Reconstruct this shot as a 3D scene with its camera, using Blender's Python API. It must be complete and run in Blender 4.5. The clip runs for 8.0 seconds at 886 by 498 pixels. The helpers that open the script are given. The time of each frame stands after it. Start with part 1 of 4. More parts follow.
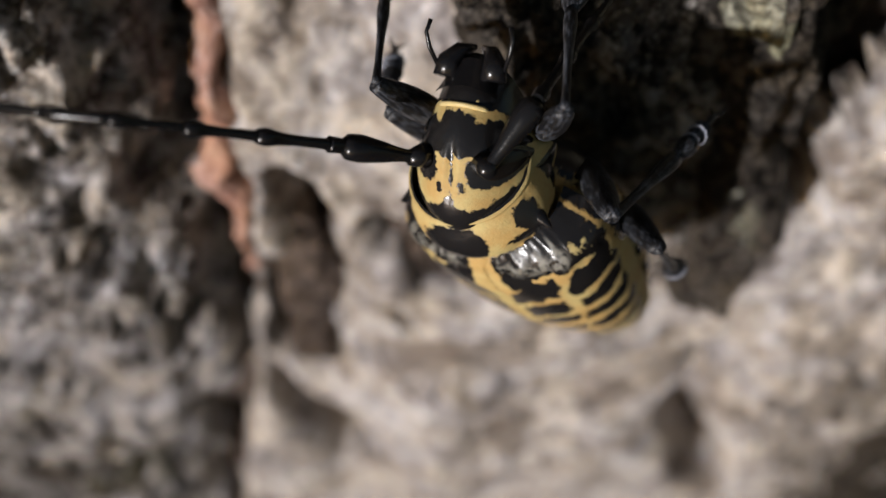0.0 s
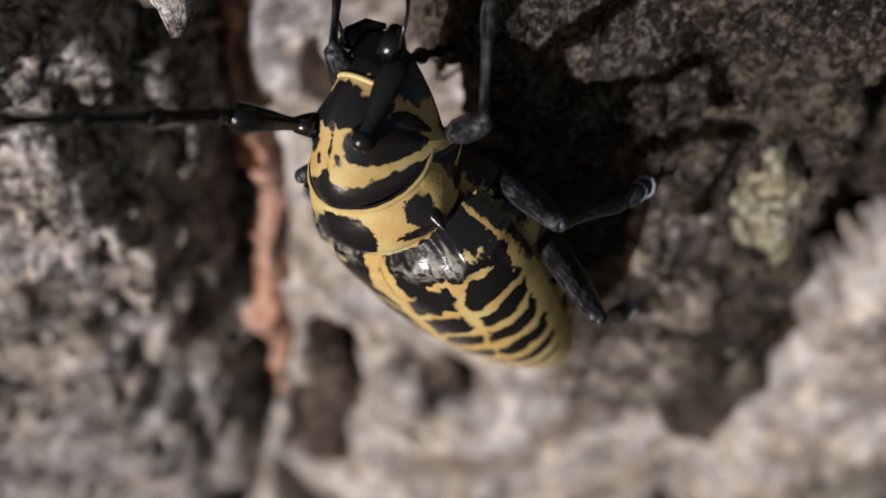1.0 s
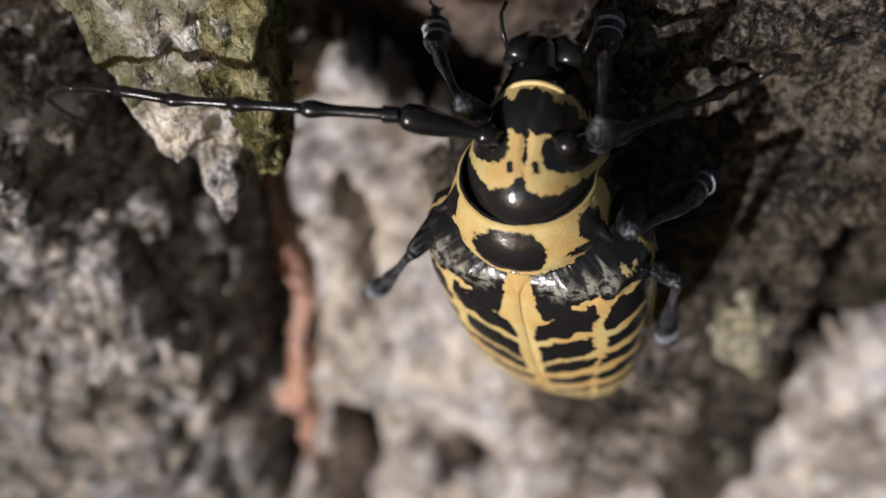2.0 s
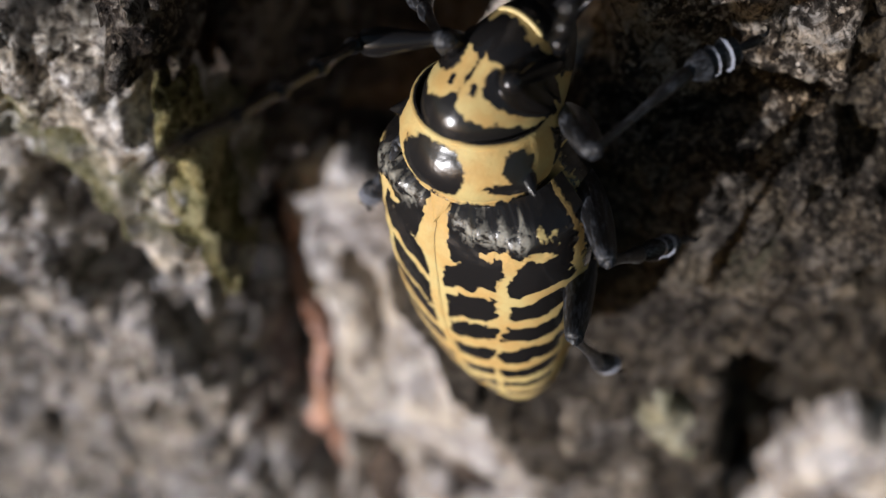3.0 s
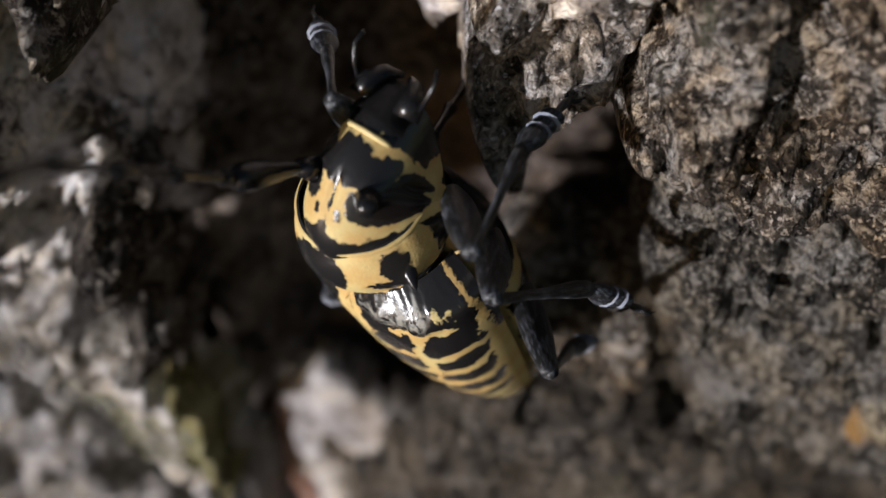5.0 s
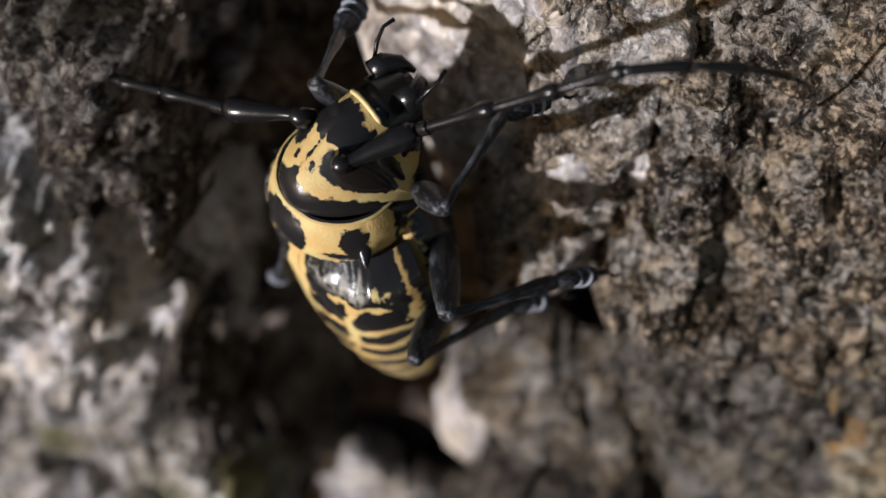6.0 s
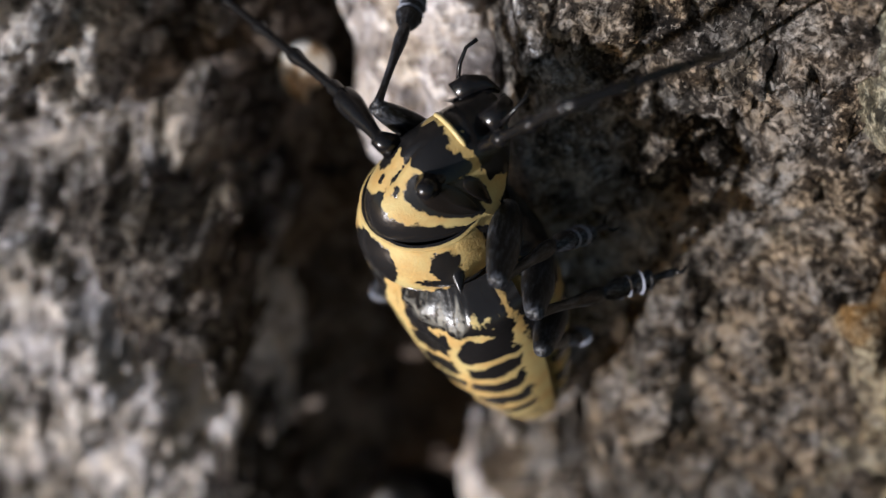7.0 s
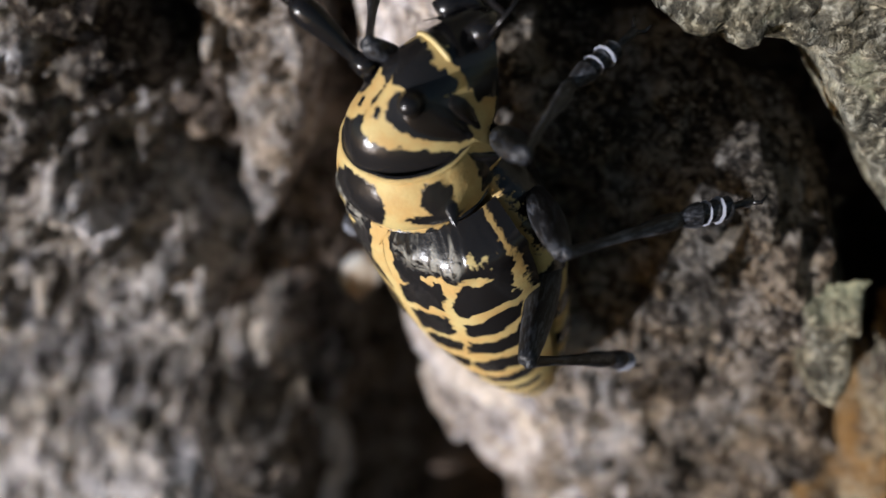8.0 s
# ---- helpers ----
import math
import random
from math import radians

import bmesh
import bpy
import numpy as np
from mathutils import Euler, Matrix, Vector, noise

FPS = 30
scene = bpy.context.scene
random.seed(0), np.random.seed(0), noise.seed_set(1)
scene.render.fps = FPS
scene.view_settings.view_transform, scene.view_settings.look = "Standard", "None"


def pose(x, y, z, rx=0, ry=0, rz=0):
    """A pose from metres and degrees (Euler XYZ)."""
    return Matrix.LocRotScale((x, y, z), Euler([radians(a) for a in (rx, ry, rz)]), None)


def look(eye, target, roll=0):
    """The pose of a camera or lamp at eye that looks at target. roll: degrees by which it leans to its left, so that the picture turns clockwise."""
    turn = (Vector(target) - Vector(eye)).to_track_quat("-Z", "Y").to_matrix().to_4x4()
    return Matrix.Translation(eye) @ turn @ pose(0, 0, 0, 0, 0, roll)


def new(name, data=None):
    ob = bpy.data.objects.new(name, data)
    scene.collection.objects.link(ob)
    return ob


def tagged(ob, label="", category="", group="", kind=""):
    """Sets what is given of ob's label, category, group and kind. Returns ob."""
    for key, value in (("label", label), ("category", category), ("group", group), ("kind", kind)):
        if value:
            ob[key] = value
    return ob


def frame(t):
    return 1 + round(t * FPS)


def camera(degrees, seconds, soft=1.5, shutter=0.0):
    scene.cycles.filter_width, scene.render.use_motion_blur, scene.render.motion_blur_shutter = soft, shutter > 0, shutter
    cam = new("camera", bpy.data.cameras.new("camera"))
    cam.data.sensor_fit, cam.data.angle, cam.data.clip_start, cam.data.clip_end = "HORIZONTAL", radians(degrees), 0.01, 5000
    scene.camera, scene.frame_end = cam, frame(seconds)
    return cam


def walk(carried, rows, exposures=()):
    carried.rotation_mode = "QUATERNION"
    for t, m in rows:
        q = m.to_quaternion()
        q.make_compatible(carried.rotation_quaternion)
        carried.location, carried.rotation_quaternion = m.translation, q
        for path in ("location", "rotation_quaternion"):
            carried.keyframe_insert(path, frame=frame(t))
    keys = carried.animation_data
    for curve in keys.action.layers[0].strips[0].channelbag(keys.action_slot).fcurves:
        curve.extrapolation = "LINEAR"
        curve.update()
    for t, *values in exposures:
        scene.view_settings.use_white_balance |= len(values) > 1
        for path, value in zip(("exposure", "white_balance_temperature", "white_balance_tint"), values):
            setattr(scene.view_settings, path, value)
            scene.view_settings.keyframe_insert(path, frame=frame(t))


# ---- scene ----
cam = camera(50.0, 8.0)
PATH = [
    (0.0, (-0.01373, -0.05001, 0.01429), (-0.00213, 0.00189, -0.07039), 6.26),
    (0.5, (-0.01685, -0.04813, 0.02225), (-0.00370, 0.00606, -0.06076), 8.18),
    (1.0, (-0.02293, -0.04441, 0.02955), (-0.00576, 0.00966, -0.05280), 11.74),
    (1.5, (-0.02557, -0.04394, 0.03409), (-0.00706, 0.01215, -0.04660), 12.38),
    (1.7, (-0.02538, -0.04365, 0.03751), (-0.00748, 0.01263, -0.04319), 11.82),
    (2.8, (-0.00760, -0.03792, 0.06251), (-0.00833, 0.01129, -0.02455), 1.82),
    (3.0, (-0.00514, -0.04038, 0.06565), (-0.00738, 0.01165, -0.01972), 0.20),
    (3.5, (0.00075, -0.04039, 0.07459), (-0.00404, 0.01527, -0.00835), -2.63),
    (4.0, (0.00342, -0.03756, 0.08516), (-0.00178, 0.01815, 0.00227), -3.22),
    (4.2, (0.00381, -0.03697, 0.08840), (-0.00126, 0.01868, 0.00547), -3.24),
    (5.3, (0.00502, -0.04393, 0.09884), (-0.00103, 0.01738, 0.02006), -2.76),
    (5.5, (0.00477, -0.04539, 0.10168), (-0.00133, 0.01713, 0.02387), -2.55),
    (6.0, (0.00615, -0.04663, 0.11365), (-0.00185, 0.01712, 0.03701), -4.21),
    (6.5, (0.00695, -0.04725, 0.12257), (-0.00229, 0.01774, 0.04713), -5.27),
    (7.0, (0.00807, -0.04489, 0.13262), (-0.00240, 0.01787, 0.05547), -7.59),
    (7.5, (0.00726, -0.04551, 0.14297), (-0.00269, 0.01875, 0.06699), -7.29),
    (8.0, (0.00746, -0.04614, 0.15752), (-0.00347, 0.01961, 0.08296), -8.42),
]
walk(cam, [(t, look(eye, target, roll)) for t, eye, target, roll in PATH], exposures=[(0.0, -0.14, 6420, 10), (1.5, -0.08, 6400, 10), (3.0, 0.18, 6230, 10), (5.5, 0.25, 6150, 10), (8.0, 0.25, 6080, 10)])

# a shallow macro lens, focused on the insect
cam.data.dof.use_dof = True
cam.data.dof.focus_distance = 0.056
cam.data.dof.aperture_fstop = 21.0

MM = 0.001

# ---- light ----
SUN_DIR = Vector((-0.69, -0.71, 0.12)).normalized()
world = bpy.data.worlds.new("world")
scene.world = world
world.use_nodes = True
sky = world.node_tree.nodes.new("ShaderNodeTexSky")
sky.sky_type, sky.sun_disc = "NISHITA", False
sky.sun_elevation = math.asin(SUN_DIR.z)
sky.sun_rotation = math.atan2(SUN_DIR.x, SUN_DIR.y)
back = world.node_tree.nodes["Background"]
world.node_tree.links.new(sky.outputs[0], back.inputs[0])
back.inputs[1].default_value = 0.075
sun = new("sun", bpy.data.lights.new("sun", "SUN"))
sun.data.energy, sun.data.angle, sun.data.color = 5.0, radians(1.2), (1.0, 0.975, 0.985)
sun.matrix_world = look(SUN_DIR, (0, 0, 0))


# ---- materials ----
def material(name):
    m = bpy.data.materials.new(name)
    m.use_nodes = True
    return m, m.node_tree.nodes, m.node_tree.links


def noise_node(nt, links, coord, scale, detail=6.0, rough=0.6, distort=0.0):
    n = nt.new("ShaderNodeTexNoise")
    n.inputs["Scale"].default_value, n.inputs["Detail"].default_value = scale, detail
    n.inputs["Roughness"].default_value, n.inputs["Distortion"].default_value = rough, distort
    links.new(coord, n.inputs["Vector"])
    return n.outputs["Fac"]


def ramp(nt, links, fac, stops):
    r = nt.new("ShaderNodeValToRGB")
    e = r.color_ramp.elements
    while len(e) < len(stops):
        e.new(0.5)
    for el, (p, c) in zip(e, stops):
        el.position = p
        el.color = (*c, 1) if len(c) == 3 else c
    links.new(fac, r.inputs[0])
    return r.outputs[0]


def mix(nt, links, fac, a, b):
    m = nt.new("ShaderNodeMix")
    m.data_type = "RGBA"
    for v, s in ((fac, 0), (a, 6), (b, 7)):
        if isinstance(v, (tuple, list)):
            m.inputs[s].default_value = (*v, 1)
        elif isinstance(v, (int, float)):
            m.inputs[s].default_value = v
        else:
            links.new(v, m.inputs[s])
    return m.outputs[2]


def calc(nt, links, op, a, b=0.0):
    m = nt.new("ShaderNodeMath")
    m.operation = op
    for v, s in ((a, 0), (b, 1)):
        if isinstance(v, (int, float)):
            m.inputs[s].default_value = v
        else:
            links.new(v, m.inputs[s])
    return m.outputs[0]


def bark_material(name, dark, mid, light, lichen=None, grain=1500.0, patch=110.0, relief=0.0008, rough=0.8, lichen_at=0.6, speckle=0.6, width=0.075, earth=(1.05, 0.965, 0.84)):
    """Crusty bark: dark pores, grey-brown crust, pale specks, with patches of lichen where given."""
    m, nt, links = material(name)
    bsdf = nt["Principled BSDF"]
    coord = nt.new("ShaderNodeTexCoord").outputs["Object"]
    fine = noise_node(nt, links, coord, grain, 6.0, 0.72, 0.6)
    lump = noise_node(nt, links, coord, grain * 0.28, 4.0, 0.6, 0.3)
    broad = noise_node(nt, links, coord, patch, 5.0, 0.6)
    vor = nt.new("ShaderNodeTexVoronoi")
    vor.inputs["Scale"].default_value = grain * 1.25
    links.new(coord, vor.inputs["Vector"])
    flake = nt.new("ShaderNodeTexVoronoi")
    flake.inputs["Scale"].default_value = grain * 0.4
    flake.feature = "DISTANCE_TO_EDGE"
    wobble = nt.new("ShaderNodeVectorMath")
    wobble.operation = "MULTIPLY_ADD"
    rough_noise = nt.new("ShaderNodeTexNoise")
    rough_noise.inputs["Scale"].default_value = grain * 0.9
    links.new(coord, rough_noise.inputs["Vector"])
    links.new(rough_noise.outputs["Color"], wobble.inputs[0])
    wobble.inputs[1].default_value = (1.2 / grain, 1.2 / grain, 1.2 / grain)
    links.new(coord, wobble.inputs[2])
    links.new(wobble.outputs[0], flake.inputs["Vector"])
    tone = calc(nt, links, "ADD", calc(nt, links, "MULTIPLY", fine, 0.5), calc(nt, links, "ADD", calc(nt, links, "MULTIPLY", lump, 0.3), calc(nt, links, "MULTIPLY", broad, 0.2)))
    col = ramp(nt, links, tone, [(0.5 - width * 1.2, dark), (0.5, mid), (0.5 + width, light)])
    gap = ramp(nt, links, flake.outputs["Distance"], [(0.0, (1, 1, 1)), (0.05, (0, 0, 0))])
    col = mix(nt, links, calc(nt, links, "MULTIPLY", gap, 0.15), col, dark)
    speck = ramp(nt, links, noise_node(nt, links, coord, grain * 1.7, 3.0, 0.6), [(0.57, (0, 0, 0)), (0.66, (1, 1, 1))])
    col = mix(nt, links, calc(nt, links, "MULTIPLY", speck, speckle), col, tuple(min(0.85, c * 1.55) for c in light))
    # earthy tint in broad patches
    stain = ramp(nt, links, noise_node(nt, links, coord, patch * 1.7, 5.0, 0.65, 0.8), [(0.4, (1.0, 1.0, 1.05)), (0.6, earth)])
    tint = nt.new("ShaderNodeMix")
    tint.data_type, tint.blend_type = "RGBA", "MULTIPLY"
    tint.inputs[0].default_value = 1.0
    links.new(col, tint.inputs[6])
    links.new(stain, tint.inputs[7])
    col = tint.outputs[2]
    if lichen:
        where = ramp(nt, links, noise_node(nt, links, coord, patch * 0.8, 6.0, 0.65, 0.5), [(lichen_at, (0, 0, 0)), (lichen_at + 0.09, (1, 1, 1))])
        col = mix(nt, links, calc(nt, links, "MULTIPLY", where, 0.8), col, lichen)
    links.new(col, bsdf.inputs["Base Color"])
    bsdf.inputs["Roughness"].default_value = rough
    bsdf.inputs["Specular IOR Level"].default_value = 0.15
    height = calc(nt, links, "SUBTRACT", calc(nt, links, "ADD", fine, calc(nt, links, "MULTIPLY", lump, 1.4)), calc(nt, links, "MULTIPLY", vor.outputs["Distance"], 0.45))
    height = calc(nt, links, "SUBTRACT", height, calc(nt, links, "MULTIPLY", gap, 0.08))
    bump = nt.new("ShaderNodeBump")
    bump.inputs["Strength"].default_value, bump.inputs["Distance"].default_value = 1.0, relief
    links.new(height, bump.inputs["Height"])
    links.new(bump.outputs[0], bsdf.inputs["Normal"])
    return m


def gloss_material(name, base, rough, bump_scale=2500.0, relief=0.00003, spread=0.25):
    m, nt, links = material(name)
    bsdf = nt["Principled BSDF"]
    coord = nt.new("ShaderNodeTexCoord").outputs["Object"]
    n = noise_node(nt, links, coord, bump_scale, 4.0, 0.6)
    col = mix(nt, links, n, tuple(c * (1 - spread) for c in base), tuple(c * (1 + spread) for c in base))
    links.new(col, bsdf.inputs["Base Color"])
    bsdf.inputs["Roughness"].default_value = rough
    bsdf.inputs["Specular IOR Level"].default_value = 0.35
    bump = nt.new("ShaderNodeBump")
    bump.inputs["Strength"].default_value, bump.inputs["Distance"].default_value = 0.6, relief
    links.new(n, bump.inputs["Height"])
    links.new(bump.outputs[0], bsdf.inputs["Normal"])
    return m


def hair_material(name, base, hair, rough):
    """Dark chitin under short pale hair that lies along the limb."""
    m, nt, links = material(name)
    bsdf = nt["Principled BSDF"]
    coord = nt.new("ShaderNodeTexCoord").outputs["Object"]
    lay = nt.new("ShaderNodeMapping")
    lay.inputs["Scale"].default_value = (5200.0, 900.0, 5200.0)
    links.new(coord, lay.inputs["Vector"])
    streak = noise_node(nt, links, lay.outputs[0], 1.0, 4.0, 0.65)
    worn = noise_node(nt, links, coord, 420.0, 3.0, 0.6)
    dense = calc(nt, links, "ADD", calc(nt, links, "MULTIPLY", streak, 0.65), calc(nt, links, "MULTIPLY", worn, 0.35))
    links.new(ramp(nt, links, dense, [(0.47, base), (0.64, hair)]), bsdf.inputs["Base Color"])
    bsdf.inputs["Roughness"].default_value = rough
    bsdf.inputs["Specular IOR Level"].default_value = 0.35
    bump = nt.new("ShaderNodeBump")
    bump.inputs["Strength"].default_value, bump.inputs["Distance"].default_value = 0.7, 0.00006
    links.new(streak, bump.inputs["Height"])
    links.new(bump.outputs[0], bsdf.inputs["Normal"])
    return m


def shell_material(name, yellow=(0.49, 0.315, 0.105), pale=(0.54, 0.44, 0.185)):
    """Black chitin and short yellow hair, parted by the attribute 'spot' (black where it is above zero)."""
    m, nt, links = material(name)
    bsdf = nt["Principled BSDF"]
    coord = nt.new("ShaderNodeTexCoord").outputs["Object"]
    a = nt.new("ShaderNodeAttribute")
    a.attribute_name = "spot"
    edge = noise_node(nt, links, coord, 1900.0, 4.0, 0.65)
    v = calc(nt, links, "ADD", a.outputs["Fac"], calc(nt, links, "MULTIPLY", calc(nt, links, "SUBTRACT", edge, 0.5), 0.9))
    black = ramp(nt, links, calc(nt, links, "ADD", calc(nt, links, "MULTIPLY", v, 1.5), 0.5), [(0.44, (0, 0, 0)), (0.56, (1, 1, 1))])
    hair = noise_node(nt, links, coord, 6000.0, 3.0, 0.6)
    tone = noise_node(nt, links, coord, 330.0, 4.0, 0.6)
    yel = mix(nt, links, ramp(nt, links, tone, [(0.4, (0, 0, 0)), (0.62, (1, 1, 1))]), yellow, pale)
    yel = mix(nt, links, calc(nt, links, "MULTIPLY", hair, 0.45), yel, tuple(c * 0.6 for c in yellow))
    col = mix(nt, links, black, yel, (0.012, 0.011, 0.011))
    d = nt.new("ShaderNodeAttribute")
    d.attribute_name = "down"
    tuft = calc(nt, links, "MULTIPLY", d.outputs["Fac"], ramp(nt, links, noise_node(nt, links, coord, 1500.0, 4.0, 0.7), [(0.42, (0, 0, 0)), (0.56, (1, 1, 1))]))
    col = mix(nt, links, tuft, col, (0.30, 0.285, 0.24))
    black = calc(nt, links, "SUBTRACT", black, tuft)
    links.new(col, bsdf.inputs["Base Color"])
    r = nt.new("ShaderNodeMapRange")
    r.inputs["To Min"].default_value, r.inputs["To Max"].default_value = 0.72, 0.25
    links.new(black, r.inputs[0])
    links.new(r.outputs[0], bsdf.inputs["Roughness"])
    bump = nt.new("ShaderNodeBump")
    bump.inputs["Strength"].default_value, bump.inputs["Distance"].default_value = 0.7, 0.00012
    pores = noise_node(nt, links, coord, 2600.0, 2.0, 0.5)
    links.new(mix(nt, links, black, calc(nt, links, "MULTIPLY", hair, 0.55), calc(nt, links, "MULTIPLY", pores, 0.3)), bump.inputs["Height"])
    links.new(bump.outputs[0], bsdf.inputs["Normal"])
    return m


def snail_material(name):
    m, nt, links = material(name)
    bsdf = nt["Principled BSDF"]
    coord = nt.new("ShaderNodeTexCoord").outputs["Object"]
    band = noise_node(nt, links, coord, 420.0, 3.0, 0.5)
    col = ramp(nt, links, band, [(0.4, (0.22, 0.13, 0.06)), (0.5, (0.5, 0.42, 0.32)), (0.62, (0.62, 0.6, 0.56))])
    links.new(col, bsdf.inputs["Base Color"])
    bsdf.inputs["Roughness"].default_value = 0.3
    return m


BARK_LEFT = bark_material("grey_bark", (0.022, 0.018, 0.016), (0.24, 0.218, 0.203), (0.68, 0.65, 0.625), (0.085, 0.08, 0.045), 800.0, 90.0, 0.0015, lichen_at=0.6, speckle=0.9, width=0.06)
BARK_LIGHT = bark_material("pale_crust_bark", (0.05, 0.043, 0.039), (0.56, 0.525, 0.5), (0.84, 0.81, 0.785), (0.09, 0.083, 0.05), 600.0, 90.0, 0.0015, lichen_at=0.62, speckle=0.9, width=0.06)
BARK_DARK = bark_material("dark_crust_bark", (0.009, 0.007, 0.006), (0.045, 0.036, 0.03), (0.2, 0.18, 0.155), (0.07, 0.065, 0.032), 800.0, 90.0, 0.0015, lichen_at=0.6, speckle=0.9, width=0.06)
BARK_RIGHT = bark_material("brown_bark", (0.010, 0.008, 0.006), (0.07, 0.058, 0.046), (0.42, 0.385, 0.335), (0.11, 0.108, 0.072), 1150.0, relief=0.0017, lichen_at=0.6, speckle=0.75, width=0.06, earth=(1.12, 0.94, 0.74))
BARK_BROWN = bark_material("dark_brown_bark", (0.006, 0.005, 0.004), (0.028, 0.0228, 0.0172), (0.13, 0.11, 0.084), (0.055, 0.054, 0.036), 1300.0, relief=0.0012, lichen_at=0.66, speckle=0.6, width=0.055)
BARK_TAN = bark_material("tan_brown_bark", (0.02, 0.016, 0.013), (0.16, 0.137, 0.118), (0.44, 0.41, 0.37), None, 900.0, relief=0.0012, speckle=0.8, width=0.055)
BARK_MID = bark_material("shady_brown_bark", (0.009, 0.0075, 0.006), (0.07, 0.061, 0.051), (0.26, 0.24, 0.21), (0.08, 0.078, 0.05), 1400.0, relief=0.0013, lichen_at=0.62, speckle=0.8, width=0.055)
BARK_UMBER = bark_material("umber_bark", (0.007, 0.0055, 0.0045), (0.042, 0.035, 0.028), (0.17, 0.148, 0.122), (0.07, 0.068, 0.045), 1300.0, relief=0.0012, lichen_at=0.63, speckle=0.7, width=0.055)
BARK_PALE = bark_material("pale_bark", (0.085, 0.07, 0.062), (0.33, 0.305, 0.285), (0.54, 0.515, 0.49), (0.14, 0.11, 0.09), 300.0, 70.0, 0.0009, lichen_at=0.53, speckle=0.35, width=0.075)
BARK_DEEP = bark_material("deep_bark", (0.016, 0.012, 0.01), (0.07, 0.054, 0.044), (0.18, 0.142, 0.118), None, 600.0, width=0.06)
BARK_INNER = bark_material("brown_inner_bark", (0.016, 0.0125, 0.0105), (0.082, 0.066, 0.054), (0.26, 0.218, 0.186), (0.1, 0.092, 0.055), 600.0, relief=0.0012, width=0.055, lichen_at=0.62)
BARK_OCHRE = bark_material("ochre_lichen_bark", (0.025, 0.02, 0.014), (0.13, 0.108, 0.08), (0.40, 0.36, 0.26), (0.29, 0.155, 0.046), lichen_at=0.495, width=0.055)
BARK_MOSS = bark_material("grey_bark_with_moss", (0.04, 0.034, 0.03), (0.42, 0.39, 0.36), (0.78, 0.75, 0.71), (0.12, 0.115, 0.035), 900.0, 90.0, 0.0012, lichen_at=0.5, width=0.06, speckle=0.9)
BARK_MOSSY = bark_material("olive_moss", (0.018, 0.016, 0.007), (0.16, 0.145, 0.06), (0.42, 0.39, 0.22), (0.09, 0.088, 0.028), 1000.0, 110.0, 0.0015, lichen_at=0.52, speckle=0.7, width=0.06)
BARK_WALL = bark_material("grey_inner_bark", (0.09, 0.075, 0.068), (0.32, 0.29, 0.27), (0.56, 0.525, 0.50), None, 450.0, 120.0, 0.0008, width=0.07)
BARK_RED = bark_material("red_bark", (0.2, 0.1, 0.07), (0.42, 0.235, 0.175), (0.55, 0.39, 0.32), None, 600.0)
BARK_CHIP = bark_material("pale_granular_bark", (0.022, 0.018, 0.014), (0.29, 0.262, 0.23), (0.66, 0.62, 0.56), None, 1200.0, relief=0.0016, speckle=0.8, width=0.065, earth=(1.1, 0.95, 0.8))
BARK_LICHEN = bark_material("pale_green_lichen", (0.03, 0.027, 0.018), (0.17, 0.16, 0.115), (0.48, 0.46, 0.34), (0.36, 0.345, 0.22), 1100.0, lichen_at=0.53, width=0.06)
BARK_GREEN = bark_material("green_grey_lichen", (0.03, 0.028, 0.021), (0.14, 0.132, 0.10), (0.40, 0.39, 0.31), (0.32, 0.32, 0.21), 1100.0, lichen_at=0.55, width=0.06)
SHELL = shell_material("beetle_shell")
BLACK = gloss_material("black_chitin", (0.008, 0.0075, 0.008), 0.25)
LEG = hair_material("slate_leg_hair", (0.008, 0.008, 0.009), (0.085, 0.09, 0.105), 0.42)
LEGPALE = gloss_material("pale_tarsus_hair", (0.19, 0.20, 0.24), 0.6, 4000.0)
EYE = gloss_material("compound_eye", (0.01, 0.008, 0.007), 0.24, 9000.0, 0.00002)
SNAIL = snail_material("snail_shell")
RIM = gloss_material("pale_lip_rim", (0.56, 0.44, 0.2), 0.45, 3000.0)


# ---- building helpers ----
def vnoise(x, z, seed):
    """Smooth value noise on arrays, 0 to 1."""
    ix, iz = np.floor(x).astype(np.int64), np.floor(z).astype(np.int64)
    fx, fz = x - ix, z - iz
    fx, fz = fx * fx * (3 - 2 * fx), fz * fz * (3 - 2 * fz)

    def h(a, b):
        n = (a * 374761393 + b * 668265263 + seed * 1442695041) & 0xFFFFFFFF
        n = ((n ^ (n >> 13)) * 1274126177) & 0xFFFFFFFF
        n = ((n ^ (n >> 16)) * 2246822519) & 0xFFFFFFFF
        return ((n ^ (n >> 15)) & 0xFFFF) / 65535.0
    return (h(ix, iz) * (1 - fx) + h(ix + 1, iz) * fx) * (1 - fz) + (h(ix, iz + 1) * (1 - fx) + h(ix + 1, iz + 1) * fx) * fz


def fbm(x, z, seed, size, octaves=5, gain=0.52):
    """Layered noise about zero; size is the largest feature in millimetres."""
    total, amp = np.zeros_like(x), 1.0
    for k in range(octaves):
        f = 2.0 ** k / size
        total += amp * (vnoise(x * f + 17.3 * k, z * f - 9.1 * k, seed + k) - 0.5) * 2
        amp *= gain
    return total


